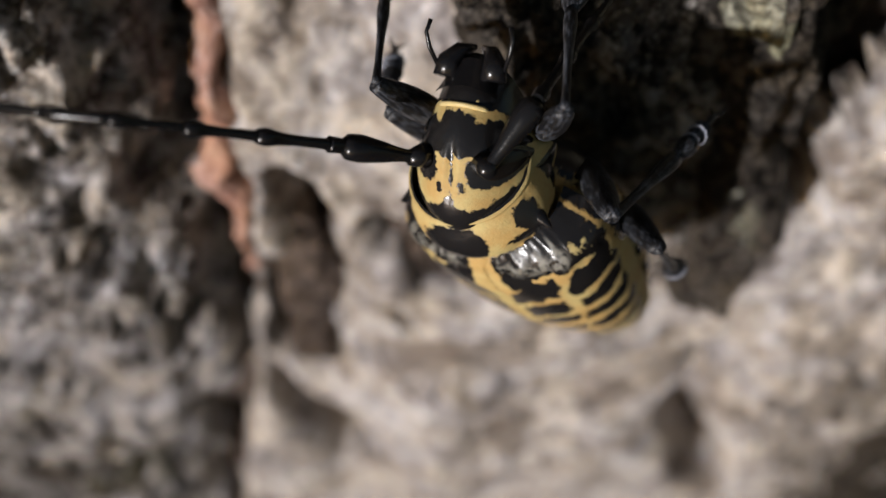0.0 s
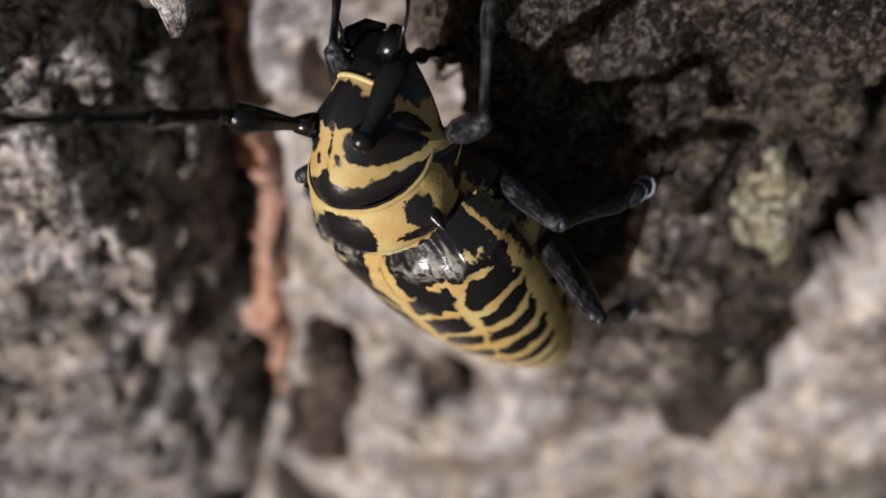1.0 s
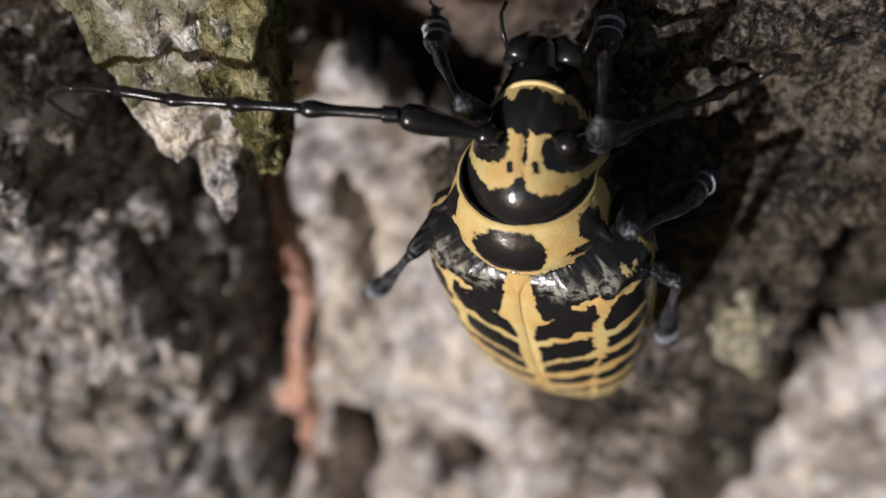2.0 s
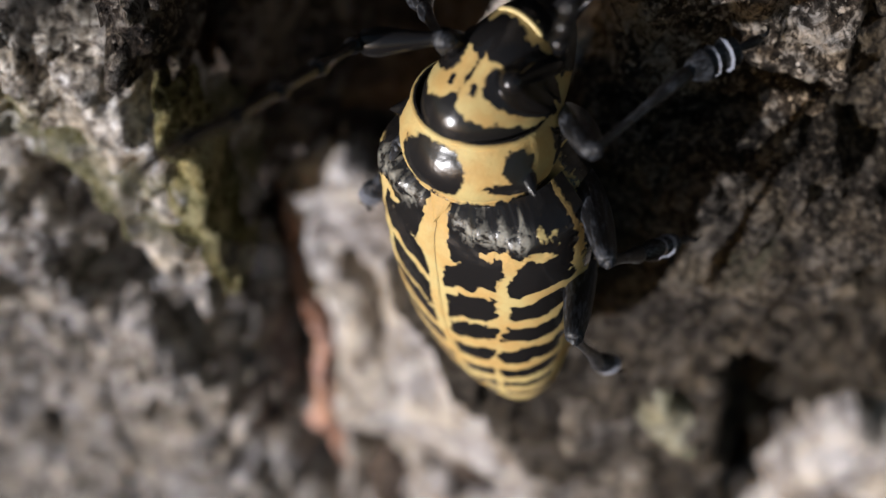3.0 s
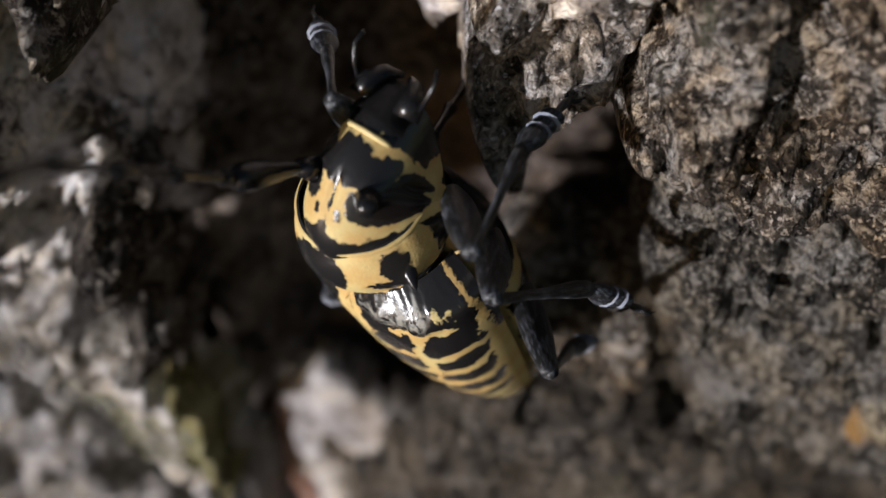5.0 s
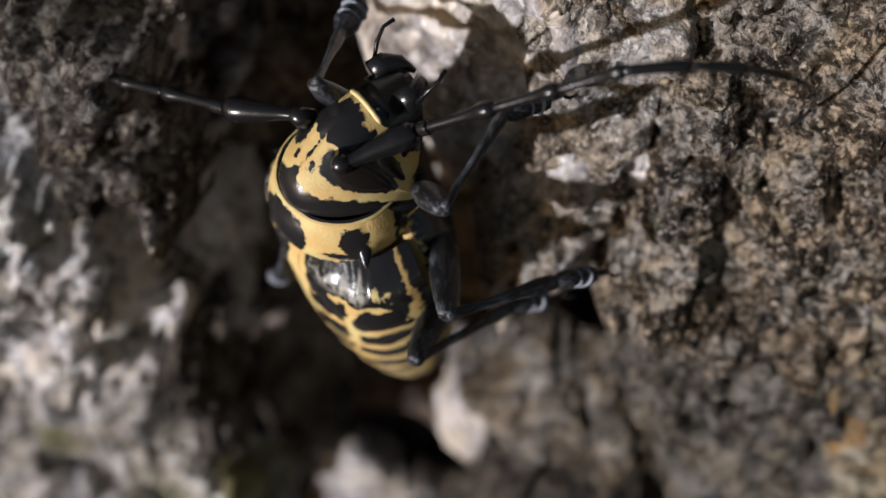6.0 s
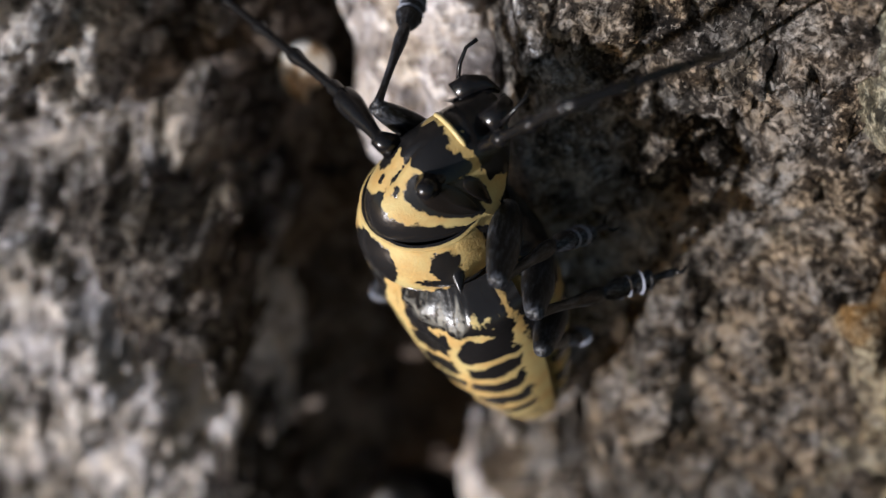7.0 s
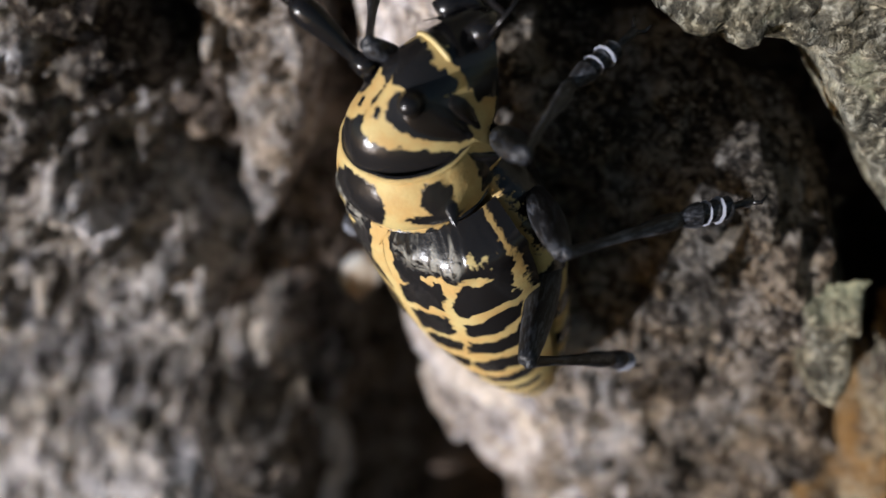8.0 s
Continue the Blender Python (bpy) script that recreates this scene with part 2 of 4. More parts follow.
def ridged(x, z, seed, size, octaves=5):
    """Lumpy crust: rounded tops and sharp gaps, 0 to about 1."""
    total, amp = np.zeros_like(x), 1.0
    for k in range(octaves):
        f = 2.0 ** k / size
        total += amp * np.abs(vnoise(x * f + 3.7 * k, z * f + 5.9 * k, seed + 31 * k) - 0.5) * 2
        amp *= 0.58
    return total


def inside(x, z, outline):
    """Signed distance to a closed outline, positive inside."""
    best, sign = np.full(x.shape, 1e9), np.zeros(x.shape, bool)
    for (ax, az), (bx, bz) in zip(outline, outline[1:] + outline[:1]):
        ex, ez = bx - ax, bz - az
        k = np.clip(((x - ax) * ex + (z - az) * ez) / (ex * ex + ez * ez + 1e-9), 0, 1)
        best = np.minimum(best, (x - ax - k * ex) ** 2 + (z - az - k * ez) ** 2)
        cross = ((az > z) != (bz > z)) & (x < (bx - ax) * (z - az) / (bz - az + 1e-12) + ax)
        sign ^= cross
    return np.where(sign, 1, -1) * np.sqrt(best)


def link_mesh(name, verts, faces, mats, parent=None, label="", smooth=True, spot=None, down=None):
    me = bpy.data.meshes.new(name)
    me.from_pydata([tuple(c) for c in verts], [], faces)
    for m in (mats if isinstance(mats, (list, tuple)) else [mats]):
        me.materials.append(m)
    if smooth:
        me.shade_smooth()
    if spot is not None:
        me.attributes.new("spot", "FLOAT", "POINT").data.foreach_set("value", np.asarray(spot, np.float32))
    if down is not None:
        me.attributes.new("down", "FLOAT", "POINT").data.foreach_set("value", np.asarray(down, np.float32))
    ob = new(name, me)
    if parent is not None:
        ob.parent = parent
    if label:
        ob["label"] = label
    return ob


def sheet(name, x, y, z, keep, mat, parent=None, label=""):
    """A grid of points in millimetres as one mesh, facing the camera's side; only faces whose corners are kept."""
    n, m = x.shape
    idx = np.arange(n * m).reshape(n, m)
    ok = keep[:-1, :-1] & keep[1:, :-1] & keep[:-1, 1:] & keep[1:, 1:]
    quads = np.stack([idx[:-1, :-1], idx[:-1, 1:], idx[1:, 1:], idx[1:, :-1]], -1)[ok]
    used = np.unique(quads)
    remap = np.zeros(n * m, np.int64)
    remap[used] = np.arange(len(used))
    v = np.stack([x, y, z], -1).reshape(-1, 3)[used] * MM
    return link_mesh(name, v.tolist(), remap[quads].tolist(), mat, parent, label)


def bark_plate(outline, face, thick, mat, parent, seed, step=0.45, soft=2.5, amp=1.0, crust=0.8, cracks=(), ragged=1.6, name="bark_plate", label="", size=9.0, lump=4.0, blunt=1.0):
    """A plate of bark in front of the deeper bark: face(x, z) is its front, its rim falls back by thick."""
    xs, zs = [p[0] for p in outline], [p[1] for p in outline]
    x, z = np.meshgrid(np.arange(min(xs) - 3, max(xs) + 3, step), np.arange(min(zs) - 3, max(zs) + 3, step))
    d = inside(x + ragged * fbm(x, z, seed + 50, 6.0, 4), z + ragged * fbm(x, z, seed + 60, 6.0, 4), outline)
    k = np.clip(d / soft, 0, 1)
    rim = blunt * (1 - np.sqrt(np.clip(1 - (1 - k) ** 2, 0, 1))) + (1 - blunt) * (1 - k)
    y = face(x, z) + thick * rim - amp * fbm(x, z, seed, size, 5) - crust * (ridged(x, z, seed + 7, lump) - 0.5) - 0.42 * fbm(x, z, seed + 3, 1.9, 2)
    for line, width, depth in cracks:
        best = np.full(x.shape, 1e9)
        wx, wz = x + 1.2 * fbm(x, z, seed + 80, 5.0, 4), z + 1.2 * fbm(x, z, seed + 90, 5.0, 4)
        for (ax, az), (bx, bz) in zip(line, line[1:]):
            ex, ez = bx - ax, bz - az
            t = np.clip(((wx - ax) * ex + (wz - az) * ez) / (ex * ex + ez * ez), 0, 1)
            best = np.minimum(best, np.hypot(wx - ax - t * ex, wz - az - t * ez))
        y = y + depth * np.exp(-(best / width) ** 2)
    return sheet(name, x, y, z, d > -0.6, mat, parent, label)


# ---- the tree ----
def plane(y0, gx=0.0, gz=0.0, x0=0.0, z0=0.0):
    return lambda x, z: y0 + gx * (x - x0) + gz * (z - z0)


def smooth(a, b, v):
    k = np.clip((v - a) / (b - a), 0, 1)
    return k * k * (3 - 2 * k)


def trunk_bend(x):
    return np.maximum(np.abs(x) - 45, 0) ** 2 / 260.0


def build_tree():
    tree = tagged(new("tree_trunk"), "old tree trunk with thick cracked grey-brown bark and lichen", "tree trunk", kind="structure")
    # the bed of the fissure, behind all plates
    x, z = np.meshgrid(np.arange(-170, 330, 1.5), np.arange(-420, 260, 1.5))
    bed = 31 - 12 * smooth(-20, -75, z) + trunk_bend(x) * 0.5 - 1.8 * fbm(x, z, 3, 14.0, 5)
    sheet("fissure_bed", x, bed, z, np.ones_like(x, bool), BARK_DEEP, tree, "dark bed of the deep bark fissure")
    # solid wood behind the bark
    vs, fs, n = [], [], 48
    for zz in (-420, 260):
        for k in range(n):
            a = 2 * math.pi * k / n
            vs.append((0.08 + 0.26 * math.cos(a), 0.33 + 0.26 * math.sin(a), zz * MM))
    fs = [(k, (k + 1) % n, n + (k + 1) % n, n + k) for k in range(n)] + [tuple(range(n))[::-1], tuple(range(n, 2 * n))]
    link_mesh("trunk_core", vs, fs, BARK_DEEP, tree)

    # pale smooth bark below the fissure, with its rust-red rim
    def pale_face(x, z):
        return 22 - 14 * smooth(-16, -66, z) - 6 * smooth(-14, 4, x) + trunk_bend(x) * 0.5
    pale = [(-27, -23), (-24, -18), (-19, -19), (-14, -22), (-7, -26), (0, -36), (8, -47), (14, -60), (28, -71), (60, -72), (200, -80), (300, -400), (-60, -400), (-34, -170), (-25, -110), (-22, -70), (-23, -42), (-26, -32)]
    bark_plate(pale, pale_face, 7, BARK_PALE, tree, 11, 0.7, 1.6, 1.3, 0.9, [([(-18.5, -64), (-15.5, -72), (-14.6, -84)], 1.9, 16), ([(-16, -84), (-18, -100), (-19, -116)], 3.6, 24), ([(-21.5, -90), (-20, -100)], 1.5, 12), ([(-3.6, -74), (-1.4, -80.5)], 2.9, 26), ([(-19, -31), (-17, -37), (-14.6, -46)], 0.8, 4), ([(-4.9, -90), (-4.6, -93)], 1.2, 6),
               ([(-28, -118), (-18, -133), (-11, -145)], 4.0, 9), ([(43, -136), (50, -152), (58, -166)], 4.5, 18), ([(41, -106), (40, -130)], 3.5, 10), ([(52, -70), (58, -85), (80, -130)], 4.0, 10)],
               ragged=1.2, label="pale smooth bark patch with dark pits", size=14.0, lump=6.0)
    bark_plate([(54, -124), (70, -108), (130, -100), (150, -230), (95, -230), (78, -192), (62, -158)], lambda x, z: pale_face(x, z) - 1.0, 6, BARK_TAN, tree, 13, 0.8, 6.0, 1.6, 1.8, label="brown stained bark")
    bark_plate([(80, -150), (95, -138), (150, -140), (160, -270), (92, -240)], lambda x, z: pale_face(x, z) - 3.0, 8, BARK_BROWN, tree, 14, 0.9, 6.0, 1.6, 1.8, ragged=3.0, label="dark brown bark")
    bark_plate([(-72, -112), (-50, -117), (-42, -134), (-47, -180), (-95, -180)], lambda x, z: 7.5 - 0.12 * (x + 32), 8, BARK_DARK, tree, 15, 0.8, 6.0, 2.0, 3.0, ragged=3.0, label="dark mossy bark")
    # dark brown sheets inside the carved pits, their colour standing in for the hollows' shade
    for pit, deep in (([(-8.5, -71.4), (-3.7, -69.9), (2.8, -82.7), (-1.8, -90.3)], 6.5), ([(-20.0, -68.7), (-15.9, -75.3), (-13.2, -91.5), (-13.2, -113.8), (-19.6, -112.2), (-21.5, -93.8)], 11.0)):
        bark_plate(pit, plane(deep), 3, BARK_DEEP, tree, 16, 0.5, 1.0, 0.6, 0.8, label="dark sheet in a pit of the pale bark, standing in for its shade")
    rim = [(-28.4, -22), (-26.0, -24), (-22.6, -42), (-21.9, -68), (-22.8, -84), (-25.0, -72), (-25.8, -42)]
    bark_plate(rim, lambda x, z: pale_face(x, z) - 0.1, 2.5, BARK_RED, tree, 12, 0.4, 2.2, 0.7, 0.7, ragged=1.6, label="rust-red edge of the pale bark")

    # crusty bark on one side of the fissure
    bark_plate([(-28, -20), (-26.5, -42), (-25, -70), (-27, -112), (-36, -160), (-60, -400), (-165, -400), (-160, 30), (-45, 20), (-34, -12)],
               lambda x, z: 5 - 0.12 * (x + 32) + 2 * smooth(-70, -110, z), 14, BARK_LEFT, tree, 21, 0.55, 11.0, 2.2, 3.4, ragged=2.2, label="lumpy dark grey crusty bark", size=12.0, lump=5.0, blunt=0.4)
    flake = [(-37, 20), (-29, 19), (-25.4, 13), (-23.9, 5), (-24.2, -5), (-27.2, -16), (-31, -13), (-35.5, -2), (-43, 5), (-52, 12), (-52, 24)]
    bark_plate(flake, lambda x, z: 1.5 + 0.05 * (z - 5) - 0.15 * (x + 27), 10, BARK_MOSS, tree, 23, 0.35, 3.0, 1.2, 2.4, ragged=1.4, label="pointed flake of grey bark with green moss")
    bark_plate([(-27.4, 16.5), (-25.6, 14.5), (-24.2, 8), (-23.8, 1), (-24.6, -6), (-27, -8), (-29.4, -2), (-29.8, 5), (-28.4, 11)], lambda x, z: 0.6 + 0.05 * (z - 5) - 0.38 * (x + 29), 5, BARK_MOSSY, tree, 65, 0.3, 1.3, 0.9, 1.8, ragged=1.4, label="olive moss on the edge of the flake")
    bark_plate([(-26, 22), (-23.5, 34), (-21, 42), (-22, 52), (-22, 66), (-32, 70), (-60, 66), (-110, 60), (-150, 0), (-60, 8), (-38, 18)],
               lambda x, z: 1.0 - 0.3 * (x + 30), 23, BARK_LIGHT, tree, 25, 0.36, 12.0, 2.0, 4.6, ragged=2.4, label="lumpy pale grey crusty bark", size=10.0, lump=3.8, blunt=0.35)
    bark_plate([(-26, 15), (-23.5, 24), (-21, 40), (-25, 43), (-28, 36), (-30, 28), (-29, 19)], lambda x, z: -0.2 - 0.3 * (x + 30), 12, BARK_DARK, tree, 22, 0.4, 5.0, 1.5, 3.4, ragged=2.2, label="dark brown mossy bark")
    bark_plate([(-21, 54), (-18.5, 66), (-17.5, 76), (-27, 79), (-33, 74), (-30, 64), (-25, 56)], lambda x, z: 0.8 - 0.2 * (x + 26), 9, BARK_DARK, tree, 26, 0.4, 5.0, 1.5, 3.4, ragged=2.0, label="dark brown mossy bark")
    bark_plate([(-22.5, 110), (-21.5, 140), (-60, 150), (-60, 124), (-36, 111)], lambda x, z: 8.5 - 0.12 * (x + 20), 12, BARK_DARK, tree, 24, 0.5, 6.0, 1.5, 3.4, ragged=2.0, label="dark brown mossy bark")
    bark_plate([(-20, 60), (-18, 74), (-17, 78), (-19, 82), (-32, 80), (-60, 78), (-110, 78), (-120, 55), (-60, 58), (-36, 52)],
               lambda x, z: 8 - 0.12 * (x + 20), 19, BARK_LEFT, tree, 27, 0.4, 10.0, 2.0, 4.6, ragged=2.4, label="lumpy grey crusty bark", size=10.0, lump=3.8, blunt=0.4)
    bark_plate([(-18.5, 74), (-18.6, 84), (-21.4, 92), (-22.4, 104), (-22, 120), (-23, 200), (-150, 230), (-150, 70), (-60, 72), (-34, 74)],
               lambda x, z: 10 - 0.12 * (x + 20), 19, BARK_LEFT, tree, 28, 0.45, 10.0, 2.0, 4.6, ragged=2.4, label="lumpy grey crusty bark", size=10.0, lump=3.8, blunt=0.4)
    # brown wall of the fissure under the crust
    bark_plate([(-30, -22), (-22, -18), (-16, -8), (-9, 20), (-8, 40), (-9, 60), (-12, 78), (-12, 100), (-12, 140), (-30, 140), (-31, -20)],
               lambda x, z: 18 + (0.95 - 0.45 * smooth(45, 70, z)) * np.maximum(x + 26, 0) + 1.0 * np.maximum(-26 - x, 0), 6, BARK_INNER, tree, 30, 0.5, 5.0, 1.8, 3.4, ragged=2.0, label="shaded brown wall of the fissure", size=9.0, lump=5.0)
    bark_plate([(-19, 138), (-8, 134), (-9.6, 117), (-11.6, 105), (-15.6, 96), (-22.6, 86.5), (-21.4, 100), (-20.2, 116)], plane(16.5), 8, BARK_CHIP, tree, 29, 0.32, 1.8, 0.7, 1.5, ragged=1.0, label="pale tongue of bark")
    # pale wall inside the fissure
    bark_plate([(-8, 135), (-7.4, 101), (-8.2, 90), (-7.6, 82), (-7.2, 70), (-5.4, 58), (-1.5, 48), (1, 49), (4, 54), (9, 58), (17, 64), (14, 75), (6, 84), (3.5, 100), (3, 135)],
               lambda x, z: 15 - 5.5 * smooth(96, 80, z) * smooth(54, 64, z) - 0.8 * (np.minimum(x, 9) + 2), 8, BARK_WALL, tree, 31, 0.45, 2.0, 1.2, 1.8, ragged=1.5, label="pale inner wall of the fissure")
    bark_plate([(1.5, 24), (5, 29), (9, 31), (17, 32), (21, 18), (21, 0), (14, -5), (8, -5), (6, 6), (3, 15)],
               lambda x, z: 4.0 + 0.5 * np.maximum(6 - x, 0), 9, BARK_RIGHT, tree, 32, 0.35, 3.5, 1.6, 2.6, ragged=2.0, label="tan lumpy inner bark")
    bark_plate([(-3.4, 11), (0, 17), (5, 18), (7, 9), (4, 0), (-2, 0)],
               plane(10.0), 9, BARK_WALL, tree, 33, 0.4, 2.5, 1.2, 1.8, ragged=1.6, label="pale inner wall of the fissure")

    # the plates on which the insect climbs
    # brown plate; its umber base also holds part of the beetle's cast shadow
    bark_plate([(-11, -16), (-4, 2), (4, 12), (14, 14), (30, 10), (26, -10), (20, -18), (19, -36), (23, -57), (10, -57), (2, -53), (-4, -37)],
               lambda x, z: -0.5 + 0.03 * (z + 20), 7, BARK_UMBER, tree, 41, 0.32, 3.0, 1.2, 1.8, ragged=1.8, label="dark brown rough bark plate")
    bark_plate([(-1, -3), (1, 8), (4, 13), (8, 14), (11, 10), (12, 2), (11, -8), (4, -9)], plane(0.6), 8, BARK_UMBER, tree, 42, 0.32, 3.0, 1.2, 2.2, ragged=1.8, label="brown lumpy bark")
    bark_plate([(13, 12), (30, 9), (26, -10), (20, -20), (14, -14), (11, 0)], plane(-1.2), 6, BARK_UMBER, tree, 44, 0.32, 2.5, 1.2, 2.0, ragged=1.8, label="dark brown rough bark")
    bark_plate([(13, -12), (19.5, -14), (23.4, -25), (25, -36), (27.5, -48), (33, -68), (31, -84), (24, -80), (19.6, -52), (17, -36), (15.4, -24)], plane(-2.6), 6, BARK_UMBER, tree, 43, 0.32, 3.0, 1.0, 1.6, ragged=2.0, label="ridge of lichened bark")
    bark_plate([(14.4, -27.6), (16.7, -24.6), (20.4, -28), (21.6, -36), (20, -39.5), (16.8, -34)], plane(-3.4), 2.5, BARK_LICHEN, tree, 61, 0.3, 1.6, 0.8, 1.5, ragged=2.0, label="patch of pale green lichen")
    bark_plate([(0, -38), (4, -29), (11, -26), (19, -28), (22, -44), (27, -60), (32, -72), (26, -84), (12, -82), (2, -66)], lambda x, z: -1.7 - 0.055 * (z + 30), 7, BARK_TAN, tree, 62, 0.4, 6.0, 1.6, 2.0, ragged=2.6, label="tan bark below the dark plate", blunt=0.5)
    bark_plate([(21, -54), (27, -56), (33, -68), (31, -76), (25, -70)], plane(-1.6), 4, BARK_GREEN, tree, 63, 0.35, 3.0, 0.9, 1.5, ragged=2.2, label="patch of grey-green lichen")
    bark_plate([(36, -58), (40, -51), (46, -46), (70, -50), (140, -68), (140, -200), (60, -170), (46, -115), (41, -85)], lambda x, z: 1.5 + trunk_bend(x) * 0.5, 8, BARK_PALE, tree, 45, 0.6, 3.0, 1.6, 1.4, label="pale bark patch")
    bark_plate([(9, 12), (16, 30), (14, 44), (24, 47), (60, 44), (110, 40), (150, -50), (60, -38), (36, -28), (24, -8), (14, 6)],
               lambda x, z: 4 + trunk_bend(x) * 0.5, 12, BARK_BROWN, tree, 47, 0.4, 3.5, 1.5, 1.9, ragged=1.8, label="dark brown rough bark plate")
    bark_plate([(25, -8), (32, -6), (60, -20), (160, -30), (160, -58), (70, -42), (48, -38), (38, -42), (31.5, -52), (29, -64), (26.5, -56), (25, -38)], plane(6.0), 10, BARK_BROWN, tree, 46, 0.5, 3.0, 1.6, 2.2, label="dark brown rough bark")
    def cracked_face(x, z):
        return 4.4 - 0.33 * (np.clip(x, 4, 30) - 12) + 1.5 * smooth(92, 102, z)
    # block beside the dark hole
    bark_plate([(4.8, 88), (4.4, 70), (2.6, 60), (1.6, 52), (2.8, 46), (4.8, 41.6), (6.4, 45), (9.6, 53), (12, 57), (14.2, 61), (17, 68), (18, 79), (16.5, 88), (11, 94), (5.6, 95)], lambda x, z: 0.5 + 1.4 * smooth(64, 82, z), 12, BARK_CHIP, tree, 49, 0.28, 2.6, 0.9, 2.2, ragged=1.2, label="jutting block of bark beside a dark hole")
    bark_plate([(14.9, 79.0), (13.9, 65.4), (13.3, 57.9), (14.0, 51.7), (19.6, 46.1), (29.4, 45.2), (41.0, 42.4), (38.1, 57.9), (36.3, 65.4), (37.5, 79.0), (31.0, 80.9), (21.9, 81.9)],
               lambda x, z: -4.6 + 0.22 * np.clip(z - 54, 0, 27) + trunk_bend(x) * 0.5, 10, BARK_RIGHT, tree, 51, 0.28, 3.0, 1.3, 2.2, size=7.0, lump=3.2, label="grey-brown granular bark plate", cracks=[([(20.5, 63.9), (21.3, 61.6)], 1.1, 3), ([(16.5, 67.2), (21.2, 65.1), (25.6, 62.8)], 0.35, 1.8)])
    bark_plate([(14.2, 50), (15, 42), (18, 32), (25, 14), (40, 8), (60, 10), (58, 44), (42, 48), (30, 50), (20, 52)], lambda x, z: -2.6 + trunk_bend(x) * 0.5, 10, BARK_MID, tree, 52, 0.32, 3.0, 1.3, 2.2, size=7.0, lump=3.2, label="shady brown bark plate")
    bark_plate([(4.0, 70.2), (6.9, 68.1), (14.9, 69.2), (22.5, 76.0), (27.9, 78.5), (33.5, 83.6), (32.0, 98.0), (28.8, 100.4), (27.8, 104.5), (26.3, 108.1), (23.0, 111.0), (19.3, 112.7), (12.8, 114.1), (3.1, 116.7), (-0.7, 117.9), (3.7, 96.4), (4.3, 82.5)],
               cracked_face, 12, BARK_RIGHT, tree, 53, 0.28, 4.0, 1.3, 2.2, size=7.0, lump=3.2, label="grey-brown granular bark plate with cracks", cracks=[([(9.3, 71.2), (14.0, 72.5), (17.0, 73.8), (19.6, 77.4), (21.7, 78.7), (27.0, 80.6)], 0.45, 3.0), ([(9.3, 89.6), (13.8, 87.0), (14.9, 80.6)], 0.5, 2), ([(17.2, 96.9), (20.8, 94.1), (19.9, 87.0)], 0.4, 1.5)])
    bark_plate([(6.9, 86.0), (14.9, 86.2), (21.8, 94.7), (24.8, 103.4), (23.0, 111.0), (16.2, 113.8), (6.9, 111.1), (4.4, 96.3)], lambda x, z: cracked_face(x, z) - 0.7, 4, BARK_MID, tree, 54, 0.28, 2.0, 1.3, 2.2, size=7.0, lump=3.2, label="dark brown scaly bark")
    bark_plate([(-2, 129), (8, 125), (15.6, 122), (20.4, 119.4), (24.6, 115.2), (28.6, 111.2), (30.2, 104.6), (34, 103), (60, 104), (110, 100), (150, 230), (-5, 230)],
               lambda x, z: 1.0 + trunk_bend(x) * 0.5, 12, BARK_GREEN, tree, 55, 0.4, 3.0, 1.4, 1.6, label="green-grey lichened bark plate")
    bark_plate([(31.4, 72), (31, 60), (31.4, 48), (33, 36), (36, 20), (60, 0), (130, 0), (130, 90), (60, 106), (36, 98), (35, 84)], lambda x, z: -4.2 + trunk_bend(x) * 0.5, 10, BARK_OCHRE, tree, 57, 0.4, 2.5, 1.2, 1.8, ragged=2.2, label="bark with ochre-orange lichen")
    bark_plate([(26.8, 98.9), (31.2, 99.6), (31.5, 92.6), (28.6, 89.4), (26.9, 93.2)], lambda x, z: cracked_face(x, z) - 2.2, 3, BARK_GREEN, tree, 58, 0.3, 1.2, 0.8, 1.4, ragged=0.8, label="pale yellow-green lichen")
    bark_plate([(11.2, 78.3), (13.7, 77.7), (16.6, 74.5), (15.5, 73.1), (12.6, 75.4)], plane(1.6), 2, BARK_OCHRE, tree, 59, 0.28, 0.9, 0.6, 1.4, ragged=1.2, label="rusty orange lichen spot")
    return tree


build_tree()


# ---- the longhorn beetle: x to its right, y forward, z up from its back ----
def spots_max(parts):
    out = parts[0]
    for p in parts[1:]:
        out = np.maximum(out, p)
    return out


def oval(a, b, ca, cb, ra, rb):
    """About millimetres inside an oval (positive inside)."""
    return (1 - np.sqrt(((a - ca) / ra) ** 2 + ((b - cb) / rb) ** 2)) * min(ra, rb)


def box(a, b, a0, a1, b0, b1, r=0.35):
    da, db = np.abs(a - (a0 + a1) / 2) - (a1 - a0) / 2 + r, np.abs(b - (b0 + b1) / 2) - (b1 - b0) / 2 + r
    return -(np.hypot(np.maximum(da, 0), np.maximum(db, 0)) + np.minimum(np.maximum(da, db), 0) - r)


def surface(name, p, closed, mat, parent, label="", spot=None, down=None):
    """A mesh from a grid of points in millimetres, rows along its length."""
    n, m = p.shape[:2]
    faces = []
    for i in range(n - 1):
        for j in range(m if closed else m - 1):
            k = (j + 1) % m
            faces.append((i * m + j, i * m + k, (i + 1) * m + k, (i + 1) * m + j))
    return link_mesh(name, (p.reshape(-1, 3) * MM).tolist(), faces, mat, parent, label, True, None if spot is None else spot.reshape(-1), None if down is None else down.reshape(-1))


